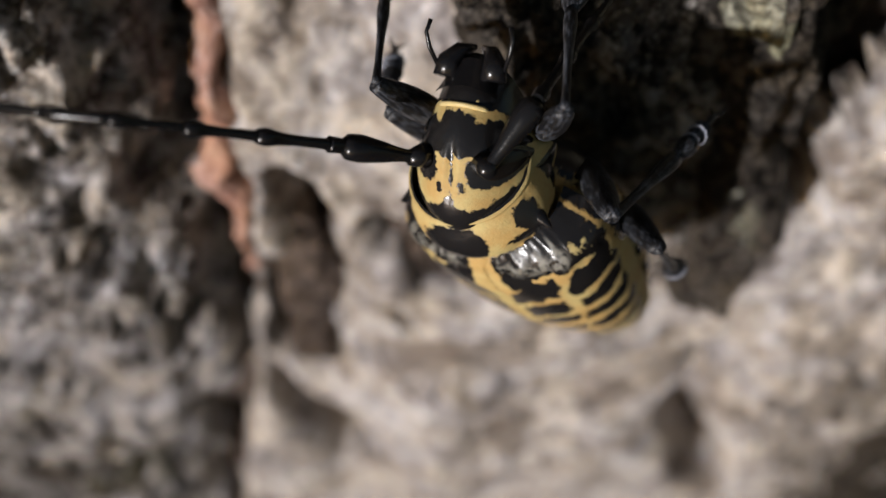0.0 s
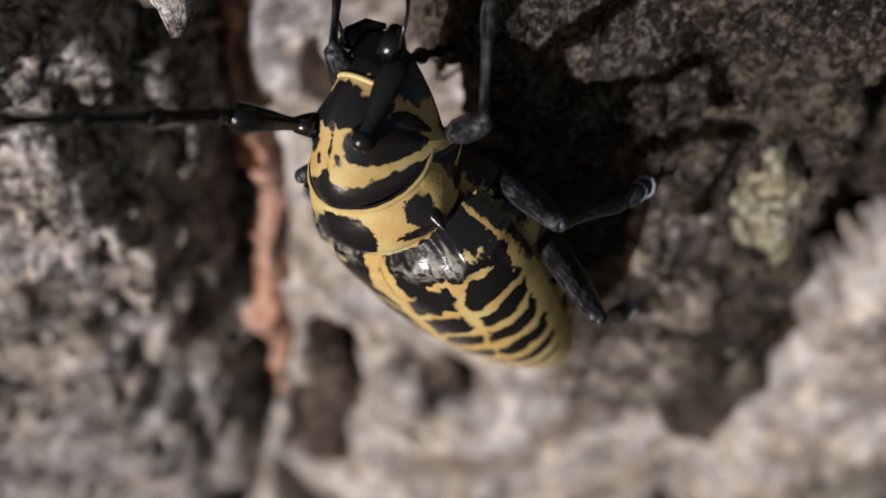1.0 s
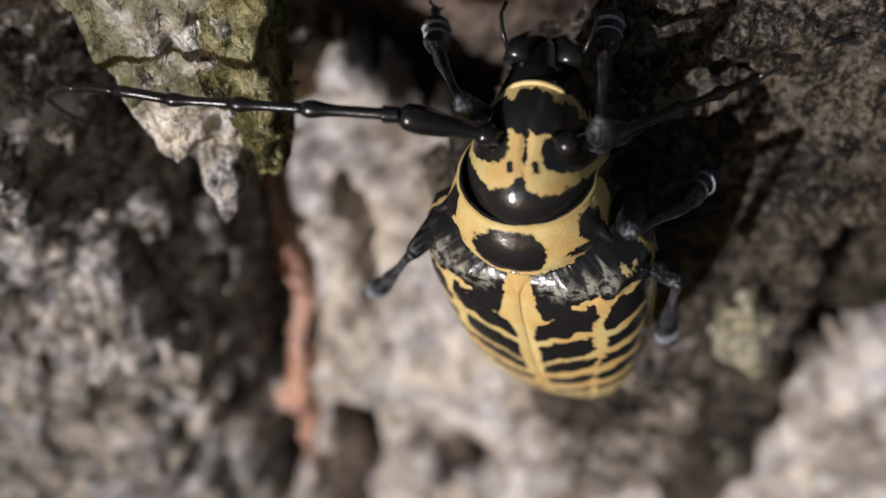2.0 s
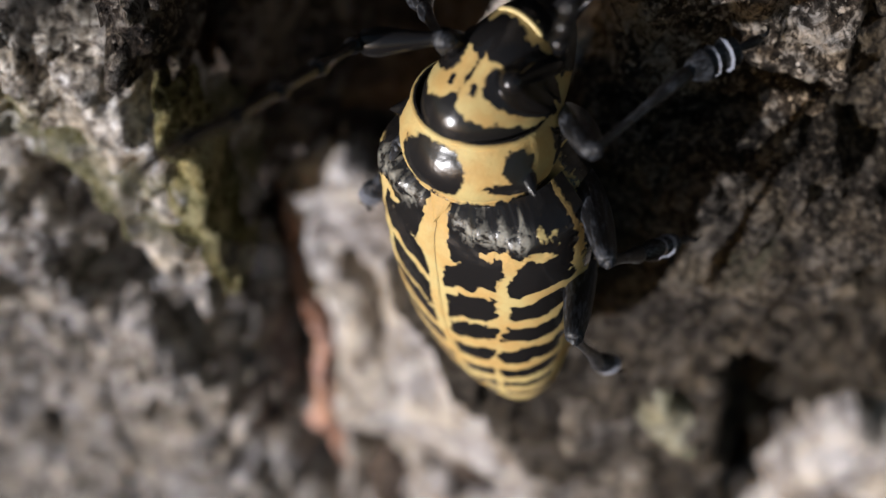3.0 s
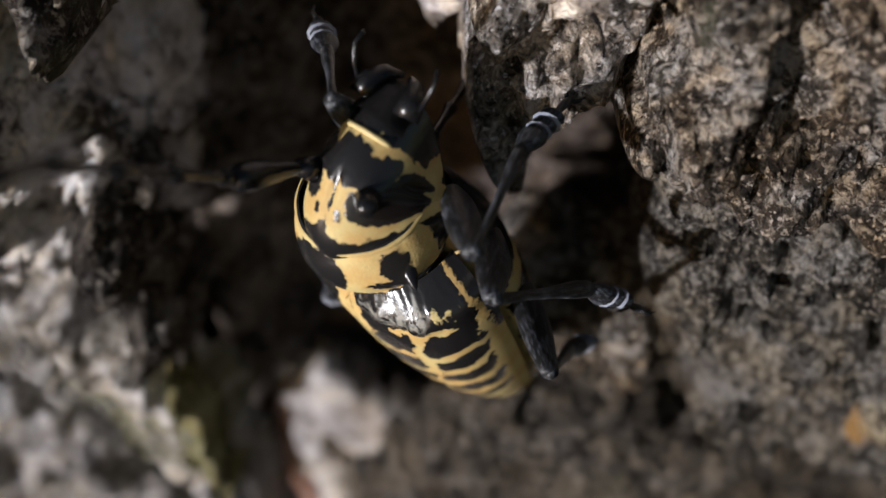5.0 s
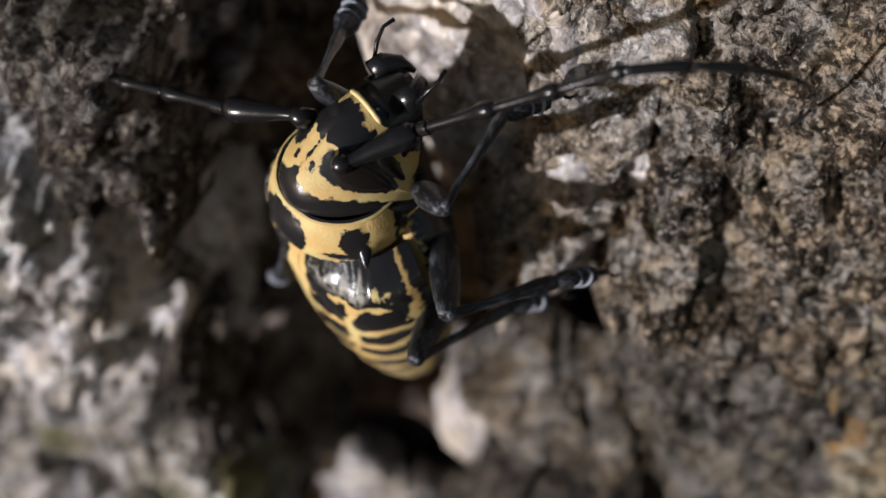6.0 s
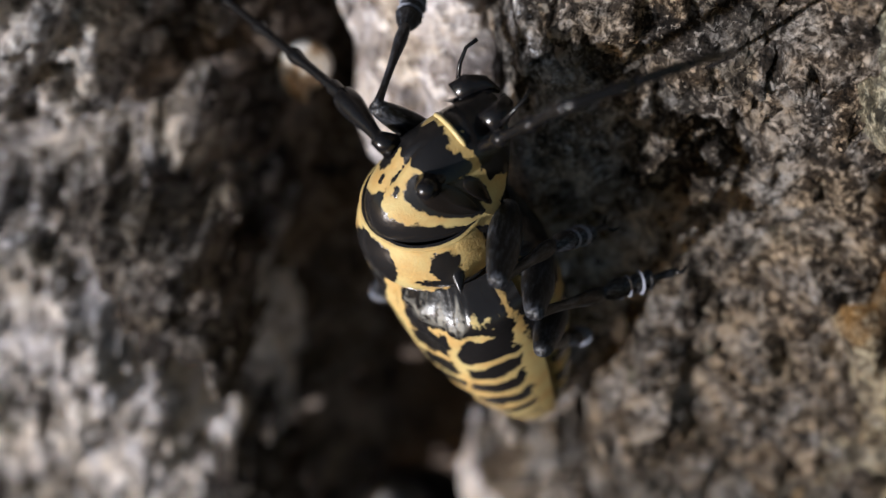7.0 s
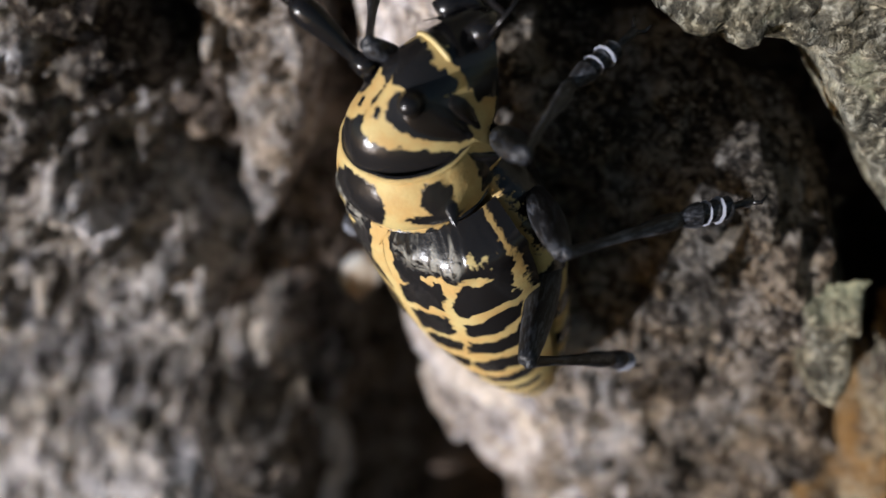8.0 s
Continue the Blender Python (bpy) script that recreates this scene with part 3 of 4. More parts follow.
def curve_at(keys, u):
    ks = np.array(keys, float)
    k = np.interp(u, ks[:, 0], np.arange(len(ks)))
    i = np.clip(k.astype(int), 0, len(ks) - 2)
    f = k - i
    v = ks[:, 1]
    m = np.gradient(v, ks[:, 0])
    h = ks[i + 1, 0] - ks[i, 0]
    h00, h10, h01, h11 = 2 * f ** 3 - 3 * f ** 2 + 1, f ** 3 - 2 * f ** 2 + f, -2 * f ** 3 + 3 * f ** 2, f ** 3 - f ** 2
    return h00 * v[i] + h10 * h * m[i] + h01 * v[i + 1] + h11 * h * m[i + 1]


BASE, TIP = 2.4, -28.6          # the wing cases reach from here to here along the body


def elytron(parent, side):
    u = np.linspace(0, 1, 170)[:, None]
    v = np.linspace(0, 1, 72)[None, :]
    wk = [(-2.4, 4.9), (-1.6, 6.6), (0.5, 7.6), (5, 7.7), (11, 7.3), (17, 6.4), (22, 5.1), (26, 3.2), (27.6, 2.0), (28.6, 0.5)]
    back = -(BASE + (TIP - BASE) * u)
    w0 = curve_at(wk, back)
    w = w0 * 0.965
    top = curve_at([(-2.4, 3.7), (-1.4, 4.6), (0.5, 5.2), (5, 5.35), (10, 5.05), (15, 4.2), (20, 2.8), (25, 0.7), (28.6, -1.7)], back)
    low = -1.5 - 0.5 * smooth(14, 28, back)
    th = v * radians(88)
    x = np.maximum(w * np.sin(th) ** 0.9, 0.03) + 0 * u
    z = low + (top - low) * np.clip(np.cos(th), 0, 1) ** 0.58
    y = -back + 0.5 * np.sin(th) ** 2 * np.exp(-u / 0.1) - 0.3 * np.exp(-(v / 0.1) ** 2 - u / 0.04)
    # raised, lumpy shoulders and base, a fine furrow along the seam
    z = z + 0.5 * np.exp(-((v - 0.56) / 0.11) ** 2 - ((u - 0.045) / 0.035) ** 2) + 0.42 * np.exp(-((v - 0.27) / 0.1) ** 2 - ((u - 0.04) / 0.03) ** 2)
    z = z + 0.16 * fbm(v * 14 + 0 * u, back + 0 * v, 5, 1.4, 3) * np.exp(-(u / 0.13) ** 2) - 0.14 * np.exp(-(v / 0.016) ** 2)
    x = x + 0.25 * np.exp(-((v - 0.8) / 0.2) ** 2 - ((u - 0.05) / 0.05) ** 2)
    # the pattern: g out from the seam, b back along the body, in millimetres
    g, b = x / np.maximum(w0 / 6.9, 0.16) + np.maximum(th - radians(74), 0) * 5.0, back + 0 * v
    g = g + 0.16 * fbm(g, b, 61, 0.9, 3)
    b = b + 0.34 * fbm(g * 1.6, b * 0.5, 62, 1.0, 3)
    ba, bb = b + 0.74 * (g - 0.8), b + 0.55 * (g - 4.6)
    edge = 4.25 - 0.055 * np.clip(b, 0, 14)         # inner side of the long yellow line
    ga, gb = g - edge, g - edge - 0.62
    inner = lambda b0, b1, g0=0.75, r=0.4: np.minimum(box(ga, ba, -9, 0.0, b0, b1, r), g - g0)
    outer = lambda b0, b1, g1=7.0, r=0.4: np.minimum(box(gb, bb, 0.0, 9, b0, b1, r), g1 - g)
    black = [
        box(g, b, 1.0, 7.1, -4.0, -0.15, 0.4), np.minimum(box(ga, ba, -9, 0.1, -3.0, 2.3, 0.4), g - 1.15), outer(-3.0, 0.55, 6.9),
        inner(2.9, 5.45, 0.65, 0.7), box(g, b, 2.2, 3.3, 0.0, 3.0, 0.4), inner(6.5, 8.75), inner(9.6, 11.4, 0.7), inner(12.9, 14.9, 0.6), inner(16.6, 18.0, 0.7, 0.3), inner(19.8, 20.9, 0.8, 0.3), inner(22.6, 23.5, 0.9, 0.2),
        outer(1.35, 3.95), outer(4.95, 6.7), outer(7.7, 9.4), outer(10.9, 12.9), outer(14.2, 15.6, 7.0, 0.3), outer(17.0, 18.2, 7.0, 0.3), outer(20.0, 21.0, 6.9, 0.3),
        box(g, b, 7.75, 12, -3, 3.2, 0.4), box(g, b, 8.4, 12, 5, 22, 0.4)]
    spot = spots_max(black) + 0.1 + 0.18 * fbm(g, b, 77, 0.8, 3)
    hook = spots_max([oval(g, b, 3.75, 0.35, 0.75, 0.3), oval(g, b, 3.1, 0.55, 0.35, 0.3), oval(g, b, 4.5, 0.9, 0.35, 1.3)])
    spot = np.minimum(spot, -hook * 2.0 + 0.1)
    # dull hair on the shoulder and along the base
    hair = np.maximum(oval(g, b, 6.2, -1.1, 0.75, 0.7), oval(g, b, 5.2, -1.2, 0.4, 0.6))
    spot = np.where(hair > 0, np.minimum(spot, 0.3 - 0.5 * hair), spot)
    # tufts of grey down along the base
    down = smooth(0.1, 0.6, oval(g, b, 3.6, -0.9, 3.4, 0.95) - 0.2 + 1.2 * fbm(g * 1.8, b * 0.3, 91, 0.9, 2))
    down = 0.8 * down * smooth(0.5, -0.7, b)
    pts = np.stack([side * x, y, z], -1)
    if side > 0:
        pts, spot, down = pts[:, ::-1], spot[:, ::-1], down[:, ::-1]
    return surface("wing_case", pts, False, SHELL, parent, "black wing case with a yellow net of hair", np.ascontiguousarray(spot), np.ascontiguousarray(down))


def pronotum(parent):
    u = np.linspace(0, 1, 90)[:, None]
    ph = np.linspace(-math.pi, math.pi, 160, endpoint=False)[None, :]
    r = curve_at([(0, 3.7), (0.03, 4.2), (0.09, 4.12), (0.15, 4.35), (0.4, 4.72), (0.65, 4.6), (0.86, 4.18), (0.92, 4.05), (0.97, 4.1), (1, 3.8)], u)
    y = 2.3 + 4.7 * u + 0.05 * r * np.cos(ph)
    z0 = 0.75 - 0.35 * smooth(0.25, 1.0, u)
    bump = np.exp(-((np.abs(ph) - 1.27) / 0.2) ** 2 - ((u - 0.42) / 0.16) ** 2)
    r = r * (1 + 0.09 * bump) + 0.05 * fbm(ph * 4.6 + 0 * u, y, 15, 1.6, 3)
    x, z = r * np.sin(ph), r * np.cos(ph)
    a, yy = ph * 4.65 + 0 * u, y + 0 * ph
    a = a + 0.12 * fbm(a, yy, 16, 0.8, 3)
    aa = np.abs(a)
    spot = spots_max([
        oval(a, yy, 0, 5.3, 2.35, 1.35), oval(a, yy, 0, 4.6, 2.0, 1.15), oval(a, yy, 0, 5.9, 1.9, 0.8),
        oval(aa, yy, 5.35, 5.55, 0.95, 0.95), oval(aa + 0.25 * (yy - 4.3), yy + 0.12 * (aa - 5), 5.0, 4.3, 1.5, 0.48), oval(aa, yy, 5.6, 4.8, 0.6, 0.8),
        oval(aa, yy, 10.6, 5.0, 2.4, 3.0),
        box(a, yy, -15, 15, 2.0, 2.75, 0.1)])
    spot = np.where(u > 0.985, 0.4, spot)
    spot = np.where((u > 0.9) & (u <= 0.985), np.minimum(spot, -0.3), spot)
    return surface("pronotum", np.stack([x, yy, z + z0], -1)[:, ::-1], True, SHELL, parent, "yellow thorax shield with black spots", np.ascontiguousarray(spot[:, ::-1]))


def cone(name, base, tip, r, mat, parent, n=12, bend=0.0, label=""):
    b, t = Vector(base), Vector(tip)
    ax = (t - b).normalized()
    s = ax.orthogonal().normalized()
    c = ax.cross(s)
    rows = []
    for k in range(7):
        f = k / 6
        rad = r * (1 - f) ** 0.8 + 0.03
        p = b.lerp(t, f)
        rows.append([tuple(p + (s * math.cos(2 * math.pi * j / n) + c * math.sin(2 * math.pi * j / n)) * rad) for j in range(n)])
    return surface(name, np.array(rows), True, mat, parent, label)


def head_point(al, la):
    """A point of the head's skin: al along the middle line (0 crown, 90 straight ahead), la to the side, in degrees."""
    ar, lr = np.radians(al), np.radians(la)
    sn, cs = np.sign(np.sin(ar)) * np.abs(np.sin(ar)) ** 0.8, np.sign(np.cos(ar)) * np.abs(np.cos(ar)) ** 0.8
    x = 3.95 * np.sin(lr) * (1 - 0.24 * np.clip((al - 45) / 55, 0, 1))
    y = 4.9 + 6.1 * sn * np.cos(lr) + 0.4 * np.clip((al - 76) / 40, 0, 1) * np.cos(lr)
    z = -2.6 + 6.5 * cs * np.cos(lr)
    knob = np.exp(-((np.abs(la) - 33) / 8) ** 2 - ((al - 52) / 9) ** 2)
    groove = np.exp(-(la / 4) ** 2 - ((al - 46) / 14) ** 2)
    nape = 1 - smooth(12, 46, al)
    x, z = x * (1 + 0.1 * nape), z + 0.95 * nape * np.cos(lr)
    y, z = y + 0.35 * knob - 8.65, z + 0.5 * knob - 0.35 * groove - 3.2
    c, s = math.cos(radians(-7)), math.sin(radians(-7))
    return np.stack([x + 0 * al, 9.68 + c * y - s * z, 2.42 + s * y + c * z], -1)


def head_shape(parent):
    """The head: a rounded capsule, bent down at the face, with its two-lobed eyes."""
    al = np.linspace(-50, 102, 150)[:, None]
    la = np.linspace(-88, 88, 140)[None, :]
    A, L = al + 0 * la, np.abs(la) + 0 * al
    A = A + 1.0 * fbm(la + 0 * al, al + 0 * la, 33, 7.0, 3)
    L = L + 1.0 * fbm(la + 0 * al, al + 0 * la, 34, 7.0, 3)
    upper = 23.0 + 7.0 * np.exp(-(L / 6.0) ** 2) - 3.0 * np.exp(-((L - 24) / 9.0) ** 2) + 3 * smooth(40, 75, L)
    crescent = np.minimum(upper - A, A + 30) * 0.09
    slit = np.where((A > 33) & (A < 50), (1.2 - L) * 0.09, -1)
    eye = np.maximum(oval(L, A, 43, 46, 28, 15.5), oval(L, A, 27, 41.5, 13, 9.5)) * 0.09
    low_eye = oval(L, A, 57, 66, 14, 9.5) * 0.09
    vertex = spots_max([box(L, A, -30, 30, 51, 72, 4), box(L, A, -17, 17, 60, 78, 3), oval(L, A, 30, 58, 13, 12)]) * 0.09
    brow = oval(L, A, 10, 33.5, 3.0, 3.0) * 0.09
    face = np.maximum(np.where((A > 56) & (A < 80), (1.2 - L) * 0.09, -1), box(L, A, 27, 43, 58, 76, 3) * 0.09)
    mouth = (A - 81.5) * 0.09
    cheek = oval(L, A, 70, 86, 9, 14) * 0.08
    spot = spots_max([crescent, slit, eye, low_eye, vertex, brow, face, mouth])
    spot = np.minimum(spot, -cheek)
    head = surface("head", head_point(al + 0 * la, la + 0 * al)[:, ::-1], False, SHELL, parent, "black and yellow head bent down", np.ascontiguousarray(spot[:, ::-1]))
    core = np.array([0, 6.2, -3.0])
    r, ph = np.linspace(0, 1, 16)[:, None], np.linspace(0, 2 * math.pi, 48, endpoint=False)[None, :]
    for side in (1, -1):
        for name, cl, ca, rl, ra in (("eye", 44, 45.5, 21, 11.5), ("lower_eye", 57, 66.5, 12, 8)):
            pts = head_point(ca + ra * r * np.sin(ph), side * (cl + rl * r * np.cos(ph)))
            pts = core + (pts - core) * (1.004 + 0.03 * np.sqrt(1 - r ** 2 * 0.999))[..., None]
            surface(name, pts if side < 0 else pts[:, ::-1], True, EYE, head, "glossy black compound eye")
        # the raised socket round the foot of the antenna
        tube("antenna_socket", [SOCKET(side, 0.2), SOCKET(side, 0.65), SOCKET(side, 1.0)], [0.8, 0.62, 0.45], BLACK, head, 16)
        # jaw and feeler beside the mouth
        tube("mandible", [(side * 1.5, 11.2, -3.8), (side * 1.45, 11.4, -4.7), (side * 1.0, 11.3, -5.5), (side * 0.2, 10.9, -6.0)], [0.8, 0.75, 0.5, 0.15], BLACK, head)
        tube("palp", [(side * 2.0, 11.2, -4.2), (side * 2.5, 12.3, -5.0), (side * 2.7, 12.9, -5.7), (side * 2.5, 13.2, -6.4)], [0.13, 0.14, 0.12, 0.14], BLACK, head, 8)
    # upper lip, and the pale rim above it
    us = np.linspace(-1, 1, 24)[:, None]
    vs = np.linspace(0, 1, 10)[None, :]
    lip = np.stack([2.0 * us * (1 - 0.3 * vs), 11.9 - 0.9 * us ** 2 - 0.3 * vs, -3.1 - 1.9 * vs + 0.3 * us ** 2], -1)
    surface("upper_lip", lip, False, BLACK, head, "smooth black upper lip")
    tube("lip_rim", [tuple(p) for p in head_point(np.full(15, 80.5), np.linspace(-27, 27, 15))], [0.1] + [0.17] * 13 + [0.1], RIM, head, 8, "pale yellow rim above the mouth")
    return head


def SOCKET(side, k):
    """A point from inside the head (0) out of the antenna's socket (1)."""
    return (side * (1.7 + 0.9 * k), 9.9 + 0.9 * k, 0.7 + 0.75 * k)


def tube(name, pts, radii, mat, parent, n=12, label="", flat=1.0):
    """A rounded limb along points in millimetres, its ends closed."""
    ps = [Vector(p) for p in pts]
    rows = []
    side = None
    for i, p in enumerate(ps):
        d = (ps[min(i + 1, len(ps) - 1)] - ps[max(i - 1, 0)]).normalized()
        side = (d.orthogonal() if side is None else side - d * side.dot(d)).normalized()
        up = d.cross(side)
        rows.append([tuple(p + (side * math.cos(2 * math.pi * j / n) * flat + up * math.sin(2 * math.pi * j / n)) * radii[i]) for j in range(n)])
    rows = [[tuple(ps[0])] * n] + rows + [[tuple(ps[-1])] * n]
    return surface(name, np.array(rows), True, mat, parent, label)


def limb(name, length, keys, mat, parent, label="", flat=1.0, n=12):
    """A limb along its own +y, thickness by (share of the length, radius)."""
    us = np.linspace(0, 1, 16)
    rad = curve_at(keys, us)
    ob = tube(name, [(0, length * u, 0) for u in us], [float(r) for r in rad], mat, parent, n, label, flat)
    return ob


def build_beetle():
    beetle = tagged(new("longhorn_beetle"), "black and yellow longhorn beetle climbing on bark", "beetle")
    for side in (1, -1):
        elytron(beetle, side)
    pronotum(beetle)
    PARTS["head"] = head_shape(beetle)
    # the small yellow shield between the wing cases
    us, vs = np.linspace(0, 1, 14)[:, None], np.linspace(-1, 1, 13)[None, :]
    sc_pts = np.stack([0.85 * vs * (1 - us ** 1.6) + 0 * us, 2.5 - 2.3 * us + 0 * vs, 4.35 + 0.85 * us - 0.15 * vs ** 2], -1)
    surface("scutellum", sc_pts, False, SHELL, beetle, "pale yellow shield at the wing base", np.full((14, 13), -0.6))
    # belly with dark rings on its flanks
    u = np.linspace(0, 1, 90)[:, None]
    ph = np.linspace(-math.pi, math.pi, 72, endpoint=False)[None, :]
    w = curve_at([(0, 3.6), (0.06, 5.6), (0.2, 6.9), (0.45, 6.8), (0.7, 5.5), (0.88, 3.6), (1, 0.4)], u)
    ring = 1 - 0.03 * np.abs(np.sin(u * math.pi * 7)) ** 8
    y = 3.2 - 31.0 * u + 0 * ph
    pts = np.stack([w * np.sin(ph) * ring, y, -1.6 - 0.4 * u + np.where(np.cos(ph) > 0, 1.6, 4.4 * (1 - 0.5 * u ** 2)) * np.cos(ph) * ring * (w / 6.9) ** 0.6], -1)
    ap = np.abs(ph) + 0 * u
    rows = np.abs(((y + 40) % 4.4) - 2.2)
    flank = np.minimum(rows - 1.25, 0.6 - np.abs(ap - 1.95)) + 0.1 * fbm(ap * 6, y, 44, 1.2, 3)
    chest = np.minimum(y + 2.0, ap - 1.5) * 0.5
    surface("abdomen", pts[:, ::-1], True, SHELL, beetle, "yellow belly with dark flank bars", np.ascontiguousarray(np.maximum(flank, chest)[:, ::-1]))
    for side in (1, -1):
        cone("thorax_spine", (side * 4.45, 4.55, 2.0), (side * 5.5, 4.25, 2.6), 0.55, BLACK, beetle, label="black side spine")
    for side in (1, -1):
        for name, hip, sizes in LEGS:
            fem = limb("femur", sizes[0], [(0, 0.55), (0.25, 0.95), (0.6, 1.0), (0.9, 0.7), (1, 0.55)], LEG, beetle, "slate-black upper leg", 0.8)
            tib = limb("tibia", sizes[1], [(0, 0.42), (0.15, 0.33), (0.6, 0.38), (0.9, 0.56), (1, 0.5)], LEG, beetle, "slate-black shin", 0.75)
            tar = limb("tarsus", 1.3, [(0, 0.3), (0.5, 0.55), (1, 0.7)], LEG, beetle, "foot with pale hair bands", 1.3)
            for y0, ln, r, m in ((1.0, 0.9, 0.58, LEG), (1.62, 0.3, 0.66, LEGPALE), (1.9, 0.8, 0.6, LEG), (2.5, 0.3, 0.72, LEGPALE), (2.8, 0.75, 0.62, LEG), (3.4, 1.9, 0.24, LEG)):
                seg = limb("foot_joint", ln, [(0, r * 0.6), (0.5, r * 0.9), (0.85, r), (1, r * 0.75)], m, tar, flat=1.3, n=10)
                seg.location = (0, y0 * MM, 0)
            for s2 in (1, -1):
                tube("claw", [(0, 5.1, 0), (s2 * 0.4, 5.6, 0.1), (s2 * 0.65, 5.9, -0.3)], [0.16, 0.13, 0.04], BLACK, tar, 6)
            PARTS[(name, side)] = (fem, tib, tar)
        sc = limb("antenna_base", 4.8, [(0, 0.4), (0.15, 0.4), (0.5, 0.66), (0.85, 0.8), (0.95, 0.7), (1, 0.45)], BLACK, beetle, "stout black antenna base", n=14)
        fl = limb("antenna_stem", 0.9, [(0, 0.45), (1, 0.5)], BLACK, beetle, "thin jointed black antenna", n=10)
        y0 = 0.7
        for k, ln in enumerate((4.8, 4.2, 3.9)):
            r0 = 0.44 - 0.04 * k
            seg = limb("antenna_joint", ln, [(0, r0 * 0.75), (0.7, r0 * 0.85), (0.93, r0 * 1.15), (1, r0 * 0.85)], BLACK, fl, n=10)
            seg.location = (0, y0 * MM, 0)
            y0 += ln * 0.985
        # the outer joints bow in one arc, from (0, 0) to (0, 17)
        half, count = radians(55), 6
        rad = 17.0 / (2 * math.sin(half))
        arc = [(rad * (math.cos(a) - math.cos(half)), 8.5 + rad * math.sin(a), 0) for a in np.linspace(-half, half, 37)]
        wh = tube("antenna_whip", arc[:7], [0.34, 0.31, 0.31, 0.31, 0.32, 0.36, 0.32], BLACK, beetle, 9, "bowed thin end of the antenna")
        for k in range(1, count):
            r0 = 0.32 - 0.04 * k
            tube("antenna_joint", arc[6 * k:6 * k + 7], [r0, r0 * 0.9, r0 * 0.9, r0 * 0.95, r0, r0 * 1.1, r0 * 0.9], BLACK, wh, 9)
        PARTS[("antenna", side)] = (sc, fl, wh)
    return beetle


LEGS = (("front", (3.4, 5.2, -3.2), (8.0, 7.6)), ("middle", (4.6, 0.2, -3.8), (8.6, 8.4)), ("hind", (5.0, -6.0, -4.0), (10.5, 10.5)))
PARTS = {}
beetle = build_beetle()


# ---- a snail in the fissure ----
def build_snail():
    snail = tagged(new("snail_shell"), "small banded brown and cream snail shell in the bark fissure", "snail shell")
    turns, n, m = 3.6, 150, 18
    rows, rad = [], []
    for i in range(n):
        k = i / (n - 1)
        a = k * turns * 2 * math.pi
        s = math.exp(-1.55 * (1 - k) * 1.3)
        r, tube_r = 2.0 * s, 1.15 * s
        c = Vector((r * math.cos(a), r * math.sin(a), 1.5 * (1 - s)))
        out = Vector((math.cos(a), math.sin(a), 0))
        rows.append([tuple(c + (out * math.cos(2 * math.pi * j / m) + Vector((0, 0, 1)) * math.sin(2 * math.pi * j / m)) * tube_r) for j in range(m)])
    ob = surface("shell", np.array(rows), True, SNAIL, snail, "spiral shell")
    lip = tube("shell_lip", rows[-1] + rows[-1][:1], [0.14] * (m + 1), SNAIL, snail, 8)
    snail.matrix_world = pose(-13.0 * MM, 21.5 * MM, 77.4 * MM, 48, -25, 40)


build_snail()


# ---- movement ----
def beetle_pose(t):
    """The beetle's pose at t, glided between its rows."""
    rows = BEETLE
    i = max(k for k in range(len(rows) - 1) if rows[k][0] <= t + 1e-6) if t > 0 else 0
    a, b = rows[i], rows[i + 1]
    p, q = rows[max(i - 1, 0)], rows[min(i + 2, len(rows) - 1)]
    h = b[0] - a[0]
    k = (t - a[0]) / h

    def slope(u, v):
        return (Vector(v[1]) - Vector(u[1])) / max(v[0] - u[0], 1e-6)
    m0, m1 = slope(p, b) * h, slope(a, q) * h
    c = Vector(a[1]) * (2 * k ** 3 - 3 * k * k + 1) + m0 * (k ** 3 - 2 * k * k + k) + Vector(b[1]) * (3 * k * k - 2 * k ** 3) + m1 * (k ** 3 - k * k)
    qa, qb = (pose(0, 0, 0, *r[2]).to_quaternion() for r in (a, b))
    return Matrix.LocRotScale(c * MM, qa.slerp(qb, k), None)


def between(rows, t):
    """The points of a limb at t, between its rows."""
    if t <= rows[0][0]:
        return [Vector(p) for p in rows[0][1:]]
    for a, b in zip(rows, rows[1:]):
        if t <= b[0] + 1e-6:
            k = (t - a[0]) / (b[0] - a[0])
            k = k * k * (3 - 2 * k) * 0.5 + k * 0.5
            return [Vector(u).lerp(Vector(v), k) for u, v in zip(a[1:], b[1:])]
    return [Vector(p) for p in rows[-1][1:]]


def along(a, b, up):
    """A pose at a whose y axis points to b and whose z axis leans to up."""
    y = (b - a).normalized()
    x = y.cross(up).normalized()
    z = x.cross(y)
    m = Matrix((x, y, z)).transposed().to_4x4()
    m.translation = a * MM
    return m


